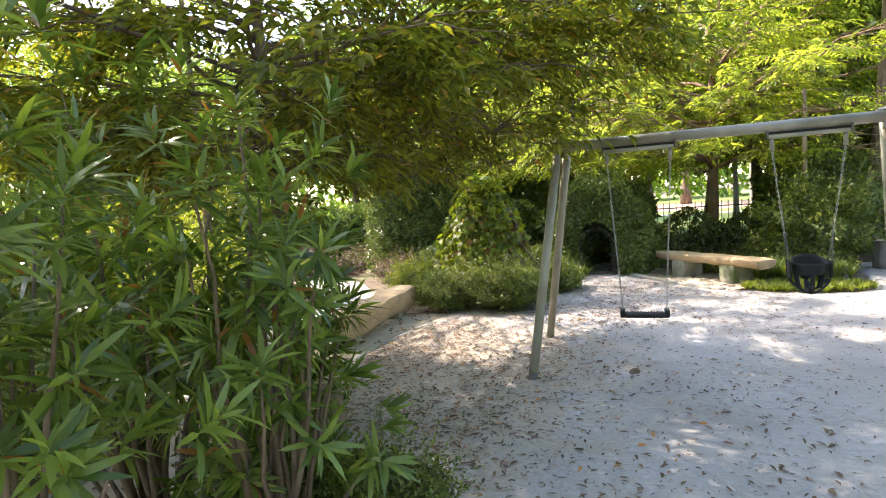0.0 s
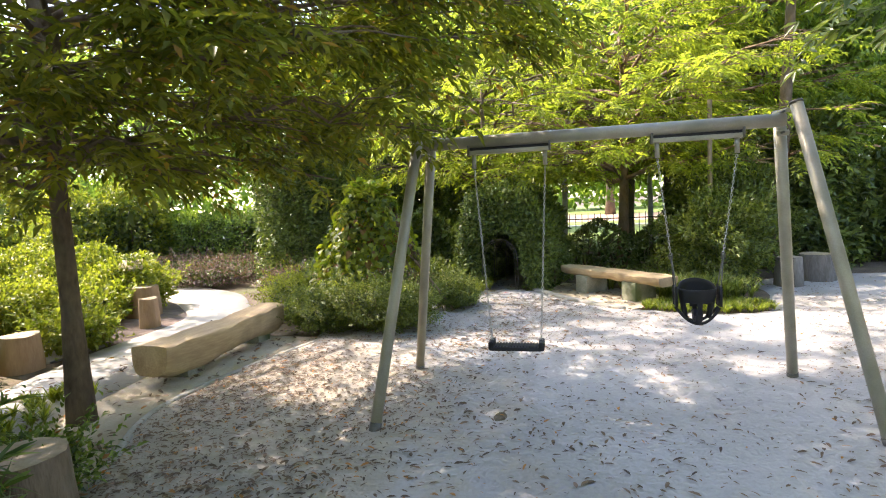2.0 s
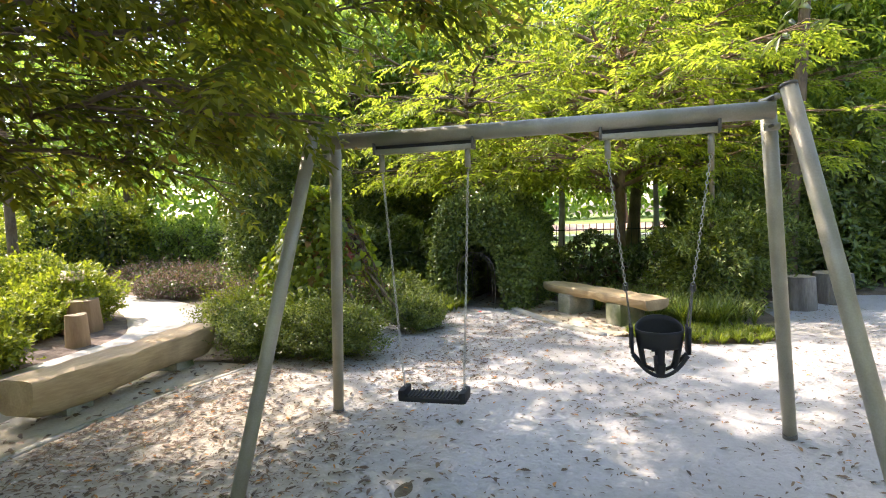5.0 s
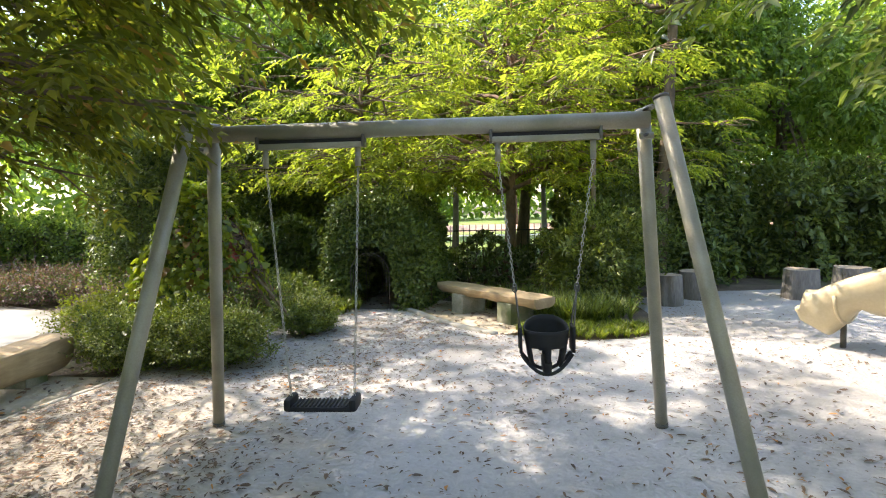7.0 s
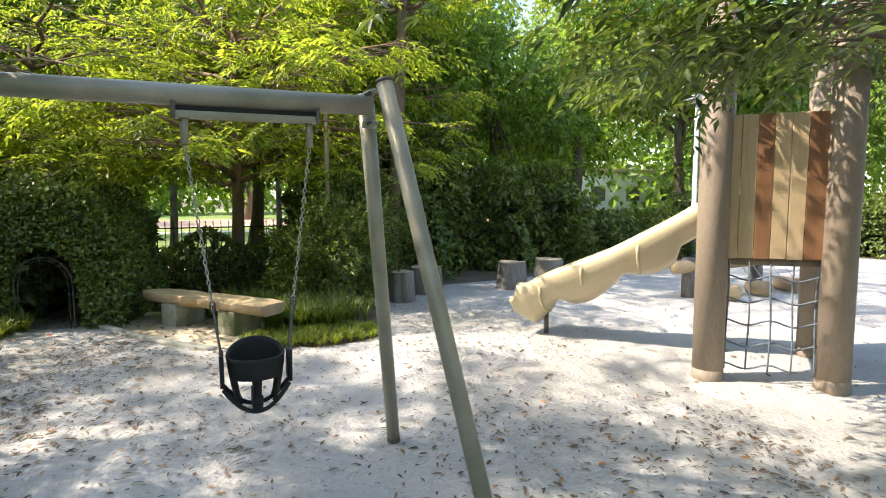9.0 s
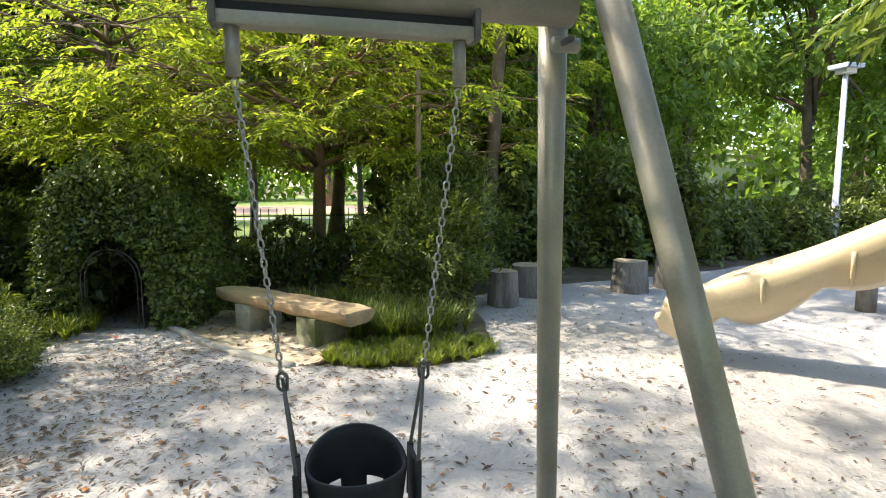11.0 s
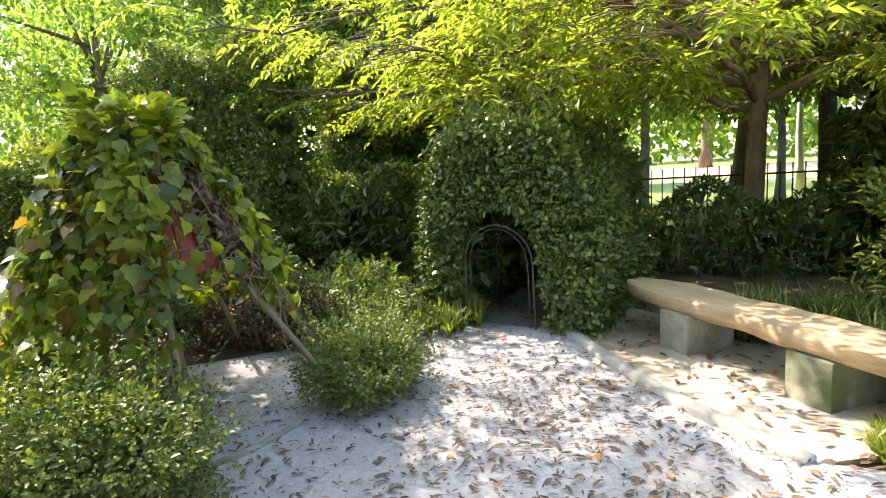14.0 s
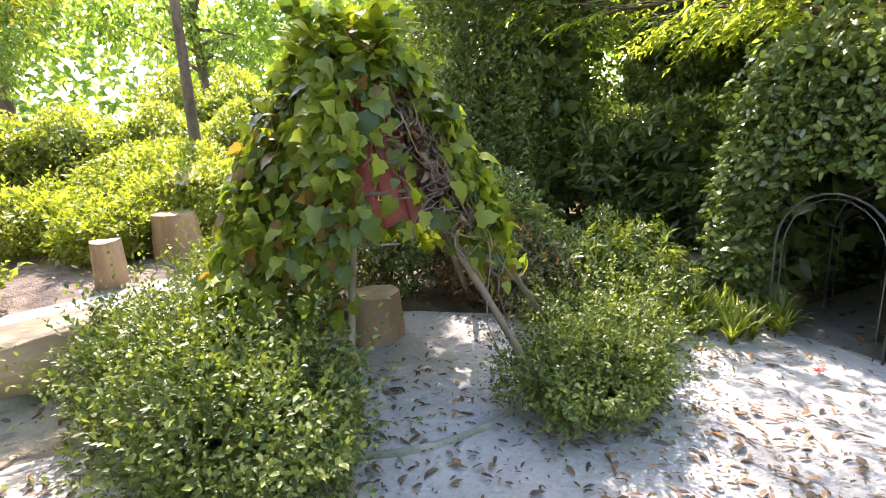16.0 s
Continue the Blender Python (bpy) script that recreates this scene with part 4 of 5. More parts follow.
def slide_section():
    n = len(SL)
    t = np.linspace(0, 1, n)
    zb = 0.34 + np.clip((t - 0.12) / 0.88, 0, 1) ** 1.0 * 0.97 + 0.03 * np.sin(t * 9 + 0.4)
    d = unit(np.gradient(SL, axis=0))
    nr = np.stack([-d[:, 1], d[:, 0]], 1)
    prof = [(-0.27, 0.02), (-0.31, 0.12), (-0.30, 0.21), (-0.25, 0.25), (-0.20, 0.21), (-0.16, 0.06), (-0.08, 0.0), (0.08, 0.0), (0.16, 0.06), (0.20, 0.21), (0.25, 0.25), (0.30, 0.21), (0.31, 0.12), (0.27, 0.02), (0.20, -0.06), (0.0, -0.10), (-0.20, -0.06)]
    v = []
    for i in range(n):
        belly = 1 + 1.6 * abs(math.sin(t[i] * math.pi * 3.2 + 0.2)) * (t[i] < 0.85)
        low = 0.35 if i < 2 else 1.0
        for o, h in prof:
            hh = h * belly if h < 0 else h * low
            v.append((SL[i, 0] + nr[i, 0] * o - 5.0, SL[i, 1] + nr[i, 1] * o - 8.45, zb[i] + hh))
    k = len(prof)
    f = [(i * k + j, (i + 1) * k + j, (i + 1) * k + (j + 1) % k, i * k + (j + 1) % k) for i in range(n - 1) for j in range(k)]
    v, f = np.array(v), f
    for e in (0, n - 1):
        ring = [e * k + j for j in range(k)]
        f += [(ring[0], ring[j], ring[j + 1], ring[min(j + 2, k - 1)]) for j in range(1, k - 2, 2)] if e == 0 else [(ring[0], ring[min(j + 2, k - 1)], ring[j + 1], ring[j]) for j in range(1, k - 2, 2)]
    return v, np.array(f)


v, f = slide_section()
np_part("chute", v, f, M["slide"], slide, "", smooth=True)
for q in (9, 18, 27):
    c, d = SL[q], unit(SL[q + 1] - SL[q])
    zb = 0.34 + max(0, (q / (len(SL) - 1) - 0.12) / 0.88) ** 1.0 * 0.97
    arc = [(c[0] - d[1] * 0.322 * math.cos(a) - 5.0, c[1] + d[0] * 0.322 * math.cos(a) - 8.45, zb + 0.15 - 0.33 * math.sin(a)) for a in np.linspace(0.05, math.pi - 0.05, 11)]
    v, f = tube(arc, 0.016, 6)
    np_part("moulded_rib", v, f, M["slide"], slide, smooth=True)
v, f = tube([(-0.02, 0.0, -0.08), (-0.02, 0.0, 0.25)], 0.03, 10)
np_part("foot", v, f, M["steel_dark"], slide, "rusty steel foot", smooth=True)

tower = thing("play_tower", 6.0, 6.8, 0, "timber play tower on round brown posts with rope netting", "play tower")


def trod(name, pts, r, material, parent, label="", sides=14):
    return rod(name, pts, r, material, parent, label, sides, (6.0, 6.8, 0))


P_A, P_B, P_C, P_D = (5.36, 6.47), (6.06, 5.86), (6.86, 6.62), (6.20, 7.16)
for (px, py), r in ((P_A, 0.125), (P_B, 0.125), (P_C, 0.11), (P_D, 0.11)):
    p = trod("post", [(px, py, -0.1), (px, py, 1.6), (px, py, 3.2)], r, M["post"], tower, sides=28)
    trod("base_collar", [(px, py, -0.06), (px, py, 0.10)], r + 0.005, M["post"], p, "worn base of the post")
along = unit(np.array(P_B) - np.array(P_A))
span = math.dist(P_A, P_B)
turn = math.atan2(along[1], along[0])


def tower_face(name, s0, s1, z0, z1, thick, material, label="", off=0.0, bevel=0.004):
    """A flat piece between the two front posts, from s0 to s1 along them."""
    c = np.array(P_A) + along * (s0 + s1) / 2 + np.array([-along[1], along[0]]) * off
    m = Matrix.Translation((c[0] - 6.0, c[1] - 6.8, (z0 + z1) / 2)) @ Matrix.Rotation(turn, 4, "Z")
    return part(name, box(bmesh.new(), 0, 0, 0, s1 - s0, thick, z1 - z0, bevel, m), material, tower, label, smooth=False)


edges = (0.115, 0.19, 0.31, 0.43, 0.55, 0.67, span - 0.115)
for i, kind in enumerate(("board_tan", "board_tan", "board_brown", "board_tan", "board_tan", "board_brown")):
    tower_face("board", edges[i] + 0.003, edges[i + 1] - 0.003, 1.06 + 0.004 * (i % 2), 2.25, 0.028, M[kind])
tower_face("batten", 0.12, span - 0.12, 1.2, 1.3, 0.04, M["post"], "backing batten", 0.036)
tower_face("batten", 0.12, span - 0.12, 2.0, 2.1, 0.04, M["post"], "backing batten", 0.036)
deck = [np.array(q) - np.array((6.0, 6.8)) for q in (P_A, P_B, P_C, P_D)]
mid = sum(deck) / 4
rim = [mid + (q - mid) * 0.9 for q in deck]
v = [(q[0], q[1], z) for z in (1.0, 1.06) for q in rim]
np_part("platform", v, [(3, 2, 1, 0), (4, 5, 6, 7), (0, 1, 5, 4), (1, 2, 6, 5), (2, 3, 7, 6), (3, 0, 4, 7)], M["post"], tower, "timber deck")
for i in range(5):
    bm = box(bmesh.new(), P_D[0] + 0.132 * (i + 0.5) - 6.0, P_D[1] - 0.108 * (i + 0.5) - 6.8, 1.66, 0.11, 0.11, 1.2, 0.004)
    part("board", bm, M["board_tan"], tower, smooth=False)
for i in range(5):
    q = np.array(P_A) + along * (0.13 + i * 0.165)
    pts = [(q[0] + 0.02 * math.sin(z * 4 + i), q[1] + 0.02 * math.sin(z * 5 + i), z) for z in np.linspace(0.10, 1.04, 9)]
    trod("net_rope", pts, 0.008, M["rope"], tower, sides=6)
for k in range(5):
    pts = [(P_A[0] + along[0] * q, P_A[1] + along[1] * q, 0.16 + k * 0.19 - 0.045 * math.sin(math.pi * (q - 0.11) / (span - 0.22) * 2) ** 2) for q in np.linspace(0.11, span - 0.11, 21)]
    trod("net_rope", pts, 0.008, M["rope"], tower, sides=6)

beam_set = thing("balance_logs", 8.9, 9.6, 0, "weathered balance log hung on chains between posts", "play equipment")


def brod(name, pts, r, material, parent, label="", sides=12):
    return rod(name, pts, r, material, parent, label, sides, (8.9, 9.6, 0))


for px in (8.25, 9.9, 11.6):
    brod("post", [(px, 9.5 + 0.1 * (px - 8), -0.1), (px, 9.5 + 0.1 * (px - 8), 0.62)], 0.11, M["bark_grey"], beam_set)
brod("rail_log", [(7.9, 9.46, 0.50), (9.5, 9.63, 0.51), (11.9, 9.9, 0.5)], 0.10, M["timber"], beam_set)
for i in range(4):
    x = 8.6 + i * 0.75
    y = 9.1 + 0.08 * i
    brod("step_log", [(x, y - 0.16, 0.14), (x, y + 0.16, 0.14)], 0.12, M["timber"], beam_set)
    for s in (-1, 1):
        v, f = links((x - 8.9, y + s * 0.12 - 9.6, 0.24), (x - 8.9, y + s * 0.12 + 0.3 - 9.6, 0.55))
        np_part("chain", v, f, M["chain"], beam_set)

lamp = thing("street_lamp", 13.5, 14.55, 0, "tall pale blue-grey lamp post with a boxy head", "street lamp")
v, f = tube([(0, 0, -0.1), (0, 0, 1.1), (0, 0, 1.12), (0, 0, 4.1)], (0.11, 0.11, 0.065, 0.055), 14)
np_part("pole", v, f, M["lamp"], lamp, smooth=True)
bm = box(bmesh.new(), 0, 0, 4.22, 0.5, 0.5, 0.10, 0.02)
head_ob = part("lamp_head", bm, M["lamp"], lamp)
bm = box(bmesh.new(), 0, 0, 4.12, 0.3, 0.3, 0.12, 0.02)
part("diffuser", bm, M["wall_far"], head_ob, "milky diffuser")

sign = thing("garden_sign", -6.35, 8.95, 0, "small weathered slanted sign board on a dark post", "sign", rz=35)
bm = box(bmesh.new(), 0, 0, 0.36, 0.06, 0.04, 0.78, 0.006)
part("post", bm, M["steel_dark"], sign)
bm = box(bmesh.new(), 0, 0, 0, 0.34, 0.24, 0.03, 0.006, Matrix.Translation((0, -0.03, 0.78)) @ Matrix.Rotation(radians(38), 4, "X"))
part("board", bm, M["board_tan"], sign)

# ---- the hedge tunnel ----
tunnel = thing("hedge_tunnel", -0.53, 10.9, 0, "clipped leafy hedge tunnel with a low arched opening of metal hoops", "hedge tunnel", rz=-13)


def tunnel_leaves():
    n = 38000
    w_out, h_out, depth = 0.84, 1.78, 1.7
    w_in, h_in = 0.37, 0.93
    a = rs.uniform(-0.12, math.pi + 0.12, n)
    yy = rs.uniform(0.0, depth, n)
    face = rs.rand(n) < 0.30
    lump = 1 + 0.07 * np.sin(3 * a + 2 * yy) + 0.05 * np.sin(7 * a - 3 * yy) + rs.normal(scale=0.02, size=n)
    ca, sa = np.cos(a), np.sin(a)
    ox = np.sign(ca) * np.abs(ca) ** 0.72 * w_out * lump
    oz = np.abs(sa) ** 0.85 * h_out * lump
    ix = np.sign(ca) * np.abs(ca) ** 0.8 * w_in
    iz = np.abs(sa) ** 0.6 * h_in
    t = np.where(face, rs.uniform(0.10, 1.0, n), 1 - 0.22 * rs.rand(n) ** 1.5)
    low = sa < 0.12
    oz = np.where(low, rs.rand(n) * 0.5, oz)
    iz = np.where(low, oz, iz)
    p = np.stack([ix + (ox - ix) * t, np.where(face, rs.uniform(-0.10, 0.14, n) + 0.10 * (t - 0.5) ** 2, yy), iz + (oz - iz) * t], 1)
    d = np.where(face[:, None], np.array([[0, -1.0, 0.15]]), np.stack([ca, np.zeros(n), sa + 0.1], 1))
    inner = 9000
    b = rs.uniform(0, math.pi, inner)
    q = np.stack([np.sign(np.cos(b)) * np.abs(np.cos(b)) ** 0.8 * 0.46, rs.uniform(0.5, depth, inner), np.abs(np.sin(b)) ** 0.6 * 0.98], 1) * np.array([1, 1, 1]) * rs.uniform(0.95, 1.25, (inner, 1))
    q[:, 1] = rs.uniform(0.5, depth, inner)
    back = np.stack([rs.uniform(-0.7, 0.7, 2500), rs.uniform(depth - 0.15, depth + 0.1, 2500), rs.uniform(0, 1.25, 2500)], 1)
    p, d = np.vstack([p, q, back]), np.vstack([d, rand_dirs(inner), np.tile([[0, -1.0, 0]], (2500, 1))])
    way = d * 0.5 + rs.normal(scale=0.6, size=d.shape)
    up = d * 0.9 + np.array([0, 0, 0.6]) + rs.normal(scale=0.35, size=d.shape)
    ln = 0.058 * rs.uniform(0.55, 1.35, len(p))
    p[:, 2] = np.maximum(p[:, 2], 0.02)
    return blades(p, way, up, ln, ln * 0.58, 0.12, 0.1, True)


v, f = tunnel_leaves()
np_part("foliage", v, f, M["leaf_hedge"], tunnel)
# Dark leaves added round and behind the passage to keep light out.
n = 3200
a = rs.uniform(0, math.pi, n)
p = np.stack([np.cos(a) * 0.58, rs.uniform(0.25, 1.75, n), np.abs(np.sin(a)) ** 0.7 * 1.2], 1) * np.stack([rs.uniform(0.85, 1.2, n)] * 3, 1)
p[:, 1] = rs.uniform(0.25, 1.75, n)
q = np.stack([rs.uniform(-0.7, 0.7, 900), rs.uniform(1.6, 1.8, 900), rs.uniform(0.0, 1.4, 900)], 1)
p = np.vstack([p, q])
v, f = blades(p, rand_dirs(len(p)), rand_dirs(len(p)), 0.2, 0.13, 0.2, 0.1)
np_part("inner_foliage", v, f, M["leaf_dark"], tunnel, "added dark leaves that block light inside")
for k, y in enumerate((-0.03, 0.55, 1.2)):
    arc = [(-0.325, y, -0.05), (-0.325, y, 0.45)] + [(-0.325 * math.cos(a), y, 0.55 + 0.33 * math.sin(a)) for a in np.linspace(0.0, math.pi, 13)] + [(0.325, y, 0.45), (0.325, y, -0.05)]
    v, f = tube(arc, 0.0075, 8)
    hoop = np_part("hoop", v, f, M["steel_dark"], tunnel, "bent steel hoop", smooth=True)
    arc2 = [(x * 0.86, yy, z * 0.965) for x, yy, z in arc]
    v, f = tube(arc2, 0.004, 6)
    np_part("inner_rod", v, f, M["steel_dark"], hoop, smooth=True)
for x in (-0.88, -0.6, 0.6, 0.85):
    v, f = tube([(x, 0.4, -0.05), (x * 0.97, 0.5, 0.6), (x * 0.85, 0.7, 1.1)], (0.018, 0.014, 0.008), 6)
    np_part("stem", v, f, M["trunk"], tunnel)
strip(np.array([(-0.9, 10.98), (-0.55, 12.9)]), np.array([(-0.22, 10.82), (0.1, 12.8)]), 0.012, 0.06, M["concrete"], "tunnel_floor", "worn concrete slab inside the hedge tunnel")

# ---- the leafy hut ----
hut = thing("vine_hut", -2.15, 8.85, 0, "cone-shaped pole hut overgrown with broad vine leaves", "play hut")
APEX = np.array([0.03, -0.03, 1.68])
FEET = [(1.20, 0.27), (0.98, -0.74), (0.05, -1.15), (-0.95, -0.66), (-1.15, 0.32), (-0.38, 1.12), (0.62, 1.02)]
for fx, fy in FEET:
    foot = np.array([fx, fy, -0.08])
    top = APEX + (APEX - foot) * 0.06 + np.array([rs.normal() * 0.03, rs.normal() * 0.03, 0])
    v, f = tube(bent(foot, top, 0.0, 7, 0.012), np.linspace(0.021, 0.013, 7), 8)
    np_part("pole", v, f, M["pole"], hut, "weathered wooden pole", smooth=True)
for k, lv in enumerate((0.42, 0.62, 0.8)):
    ring = [np.array([fx, fy, 0]) * (1 - lv) + APEX * lv for fx, fy in FEET]
    for i in range(7):
        if k == 0 and i in (0, 1, 6):
            continue
        v, f = tube([ring[i], ring[(i + 1) % 7]], 0.010, 6)
        np_part("crossbar", v, f, M["pole"], hut)


def cone_at(lv, ang, out=0.0):
    r = 0.80 * np.clip(1 - lv, 0, 1) ** 0.85 + 0.17 + out
    return np.stack([APEX[0] + r * np.cos(ang), APEX[1] + r * np.sin(ang), APEX[2] * lv], -1)


def cover(a0, a1, l0, l1, name, material, label):
    n, m = 14, 12
    a, l = np.meshgrid(np.linspace(a0, a1, n), np.linspace(l0, l1, m), indexing="ij")
    p = cone_at(l, a, -0.11)
    p = p + 0.012 * np.sin(a * 22 + l * 9)[..., None]
    q = p * np.array([0.97, 0.97, 1.0]) - np.array([0, 0, 0.015])
    v = np.vstack([p.reshape(-1, 3), q.reshape(-1, 3)])
    i, j = np.meshgrid(np.arange(n - 1), np.arange(m - 1), indexing="ij")
    f = np.stack([i * m + j, (i + 1) * m + j, (i + 1) * m + j + 1, i * m + j + 1], -1).reshape(-1, 4)
    e = n * m
    rim = []
    for i in range(n - 1):
        rim += [(i * m, i * m + e, (i + 1) * m + e, (i + 1) * m), (i * m + m - 1, (i + 1) * m + m - 1, (i + 1) * m + m - 1 + e, i * m + m - 1 + e)]
    for j in range(m - 1):
        rim += [(j, j + 1, j + 1 + e, j + e), ((n - 1) * m + j, (n - 1) * m + j + e, (n - 1) * m + j + 1 + e, (n - 1) * m + j + 1)]
    np_part(name, v, np.vstack([f, f[:, ::-1] + e, rim]), material, hut, label)


for i in range(9):
    a0 = -1.5 + i * 0.30
    cover(a0, a0 + 0.285, 0.54, 0.93, "roof_panel", M["red_cloth"], "faded red roof panel")


def vine():
    n = 4300
    ang = rs.uniform(-3.6, 2.7, n)
    lv = rs.beta(1.2, 1.15, n) * 0.70 + 0.32
    bare = (np.abs(ang + 0.10) < 0.40) & (lv > 0.50) & (lv < 0.9) & (rs.rand(n) < 0.88)
    door = (ang > -0.62) & (ang < 0.22) & (lv < 0.53)
    skirt = (lv < 0.46) & (rs.rand(n) < 0.5) & (ang > -1.1)
    keep = ~(bare | door | skirt)
    ang, lv = ang[keep], lv[keep]
    n = len(ang)
    p = cone_at(lv, ang, rs.uniform(-0.02, 0.13, n) + 0.05 * np.sin(5 * ang + 6 * lv))
    d = np.stack([np.cos(ang), np.sin(ang), np.full(n, 0.45)], 1)
    way = d * 0.35 + np.array([0, 0, -0.8]) + rs.normal(scale=0.5, size=(n, 3))
    up = d + np.array([0, 0, 0.35]) + rs.normal(scale=0.55, size=(n, 3))
    ln = rs.uniform(0.05, 0.125, n)
    top = 520
    ta = rs.uniform(0, 6.28, top)
    tp = np.stack([APEX[0] + 0.32 * np.cos(ta) * rs.rand(top), APEX[1] + 0.32 * np.sin(ta) * rs.rand(top), APEX[2] + rs.uniform(-0.15, 0.22, top)], 1)
    tw = np.stack([np.cos(ta), np.sin(ta), rs.uniform(-0.4, 0.9, top)], 1)
    tn = np.array([0, 0, 1.0]) + rs.normal(scale=0.5, size=(top, 3))
    p, way, up, ln = np.vstack([p, tp]), np.vstack([way, tw]), np.vstack([up, tn]), np.r_[ln, rs.uniform(0.06, 0.13, top)]
    return lobed_leaves(p, way, up, ln, ln * 0.86)


v, f = vine()
np_part("vine_leaves", v, f, M["leaf_vine"], hut, "broad green vine leaves")
strands = []
for i in range(230):
    a = rs.normal(0.42, 0.14) if i < 160 else rs.uniform(-2.5, 2)
    l0 = rs.uniform(0.5, 0.85)
    l1 = l0 + rs.normal(0.02, 0.14)
    s = np.linspace(0, 1, 6)
    strands.append(tube(cone_at(l0 + (l1 - l0) * s, a + 0.10 * np.sin(5 * s + i) + rs.normal() * 0.22 * s, rs.rand() * 0.07 + 0.03 * np.sin(6 * s + 2 * i)), 0.004, 4))
v, f = joined(strands)
np_part("dry_vine", v, f, M["twig"], hut, "brown tangle of dry vine stems")
n = 420
ang, lv = rs.normal(0.42, 0.2, n), rs.uniform(0.52, 0.9, n)
p = cone_at(lv, ang, rs.uniform(0, 0.06, n))
v, f = blades(p, rs.normal(size=(n, 3)) - np.array([0, 0, 1.0]), rand_dirs(n), 0.07, 0.03, 0.3, 0.2)
np_part("withered_leaves", v, f, M["leaf_dead"], hut, "brown withered leaves")

# ---- shrubs round the sand ----
SMALL = "leaf_shrub"
shrub("low_shrub", -1.60, 7.88, 0.66, 0.46, 0.60, 0.030, 0.6, 15000, M[SMALL], "small-leaved green shrub at the edge of the sand", spiky=420, low=0.15)
shrub("low_shrub", -2.42, 7.8, 0.50, 0.42, 0.54, 0.030, 0.6, 9000, M[SMALL], "small-leaved green shrub beside the log bench", spiky=260, low=0.15)
shrub("low_shrub", -1.0, 9.33, 0.34, 0.40, 0.36, 0.028, 0.6, 9000, M[SMALL], "small-leaved green shrub before the hut", spiky=260, low=0.15)
shrub("low_shrub", -1.35, 9.95, 0.38, 0.38, 0.30, 0.032, 0.6, 7000, M[SMALL], "airy small-leaved shrub beside the hut", spiky=340, low=0.1)
shrub("low_shrub", -3.2, 8.65, 0.55, 0.6, 0.62, 0.034, 0.6, 7000, M["leaf_lime"], "yellow-green shrub beside the path", spiky=200)
shrub("dry_bramble", -2.35, 10.0, 0.75, 0.28, 0.62, 0.05, 0.4, 2600, M["leaf_dead"], "tangle of dry brown bramble at the back of the hut", stems=26)
shrub("dark_shrub", -3.2, 9.6, 0.48, 0.42, 0.75, 0.06, 0.45, 3200, M["leaf_dark"], "dark shrub behind the poles of the hut")
shrub("fern_shrub", -1.75, 10.6, 0.46, 0.36, 0.50, 0.055, 0.36, 380, M["leaf_shrub"], "bright feathery shrub behind the hut", pairs=7)

shrub("dark_shrub", -2.95, 10.35, 0.75, 0.5, 0.85, 0.07, 0.45, 5000, M["leaf_dark"], "dark broad-leaved shrub behind the hut")
shrub("dark_shrub", -1.95, 10.25, 0.5, 0.35, 0.5, 0.06, 0.45, 2500, M["leaf_dark"], "low dark shrub behind the hut")


def whorl_shrub(x, y, rx, ry, h, whorls, label, low=1.0):
    """A tall many-stemmed shrub whose shoots end in whorls of long narrow leaves."""
    ob = thing("whorled_shrub", x, y, 0, label, "shrub", "whorled shrubs")
    p, d = lumpy(whorls, (rx, ry, h * 0.5), 0.22, fill=0.75, seed=x * 3)
    p[:, 2] += h * 0.52
    ok = p[:, 2] > low * rs.rand(len(p))
    p, d = p[ok], d[ok]
    tip = unit(d * 0.8 + np.array([0, 0, 0.55]) + rs.normal(scale=0.3, size=d.shape))
    k = 20
    P, T = np.repeat(p, k, 0), np.repeat(tip, k, 0)
    along_tip = np.tile(np.linspace(0.0, 1.0, k), len(p))[:, None]
    around = unit(np.cross(T, rand_dirs(len(T))))
    way = around * (1.15 - 0.55 * along_tip) + T * (0.25 + 0.8 * along_tip) - np.array([0, 0, 0.18])
    ln = rs.uniform(0.09, 0.165, len(P))
    v, f = blades(P + T * along_tip * 0.09, way, T + np.array([0, 0, 0.4]), ln, ln * 0.17, 0.2, 0.05, True)
    np_part("crown", v, f, M["leaf_long"], ob)
    for i in range(0, len(p), max(1, len(p) // 26)):
        foot = np.array([p[i, 0] * 0.18, p[i, 1] * 0.18, -0.03])
        v, f = tube(bent(foot, p[i], 0.05, 6, 0.02), np.linspace(0.017, 0.004, 6), 6)
        np_part("stem", v, f, M["trunk"], ob, smooth=True)
    return ob


whorl_shrub(-1.18, 1.92, 0.44, 0.46, 2.15, 165, "tall dark shrub with whorls of long narrow leaves")
whorl_shrub(-2.05, 2.15, 0.60, 0.45, 2.3, 170, "tall dark shrub with whorls of long narrow leaves")
whorl_shrub(-1.72, 2.78, 0.30, 0.24, 0.95, 80, "young whorled shrub beside the brown stump", 0.2)
whorl_shrub(-1.45, 1.05, 0.50, 0.40, 2.4, 130, "tall dark shrub with whorls of long narrow leaves")
shrub("broadleaf_shrub", -3.9, 2.9, 0.7, 0.7, 1.6, 0.10, 0.4, 5000, M["leaf_tree"], "leafy shrub crowded behind the oleander", lumps=0.3)
shrub("broadleaf_shrub", -3.4, 0.8, 0.8, 0.8, 1.7, 0.10, 0.4, 6000, M["leaf_tree"], "tall leafy shrub beside the path", lumps=0.3)
shrub("ground_cover", -0.98, 1.95, 0.62, 0.62, 0.26, 0.034, 0.6, 10000, M[SMALL], "low small-leaved ground cover at the sand's edge", spiky=150, low=0.2)
shrub("ground_cover", -1.08, 2.62, 0.42, 0.36, 0.22, 0.034, 0.6, 5500, M[SMALL], "low small-leaved ground cover spilling onto the sand", spiky=110, low=0.2)
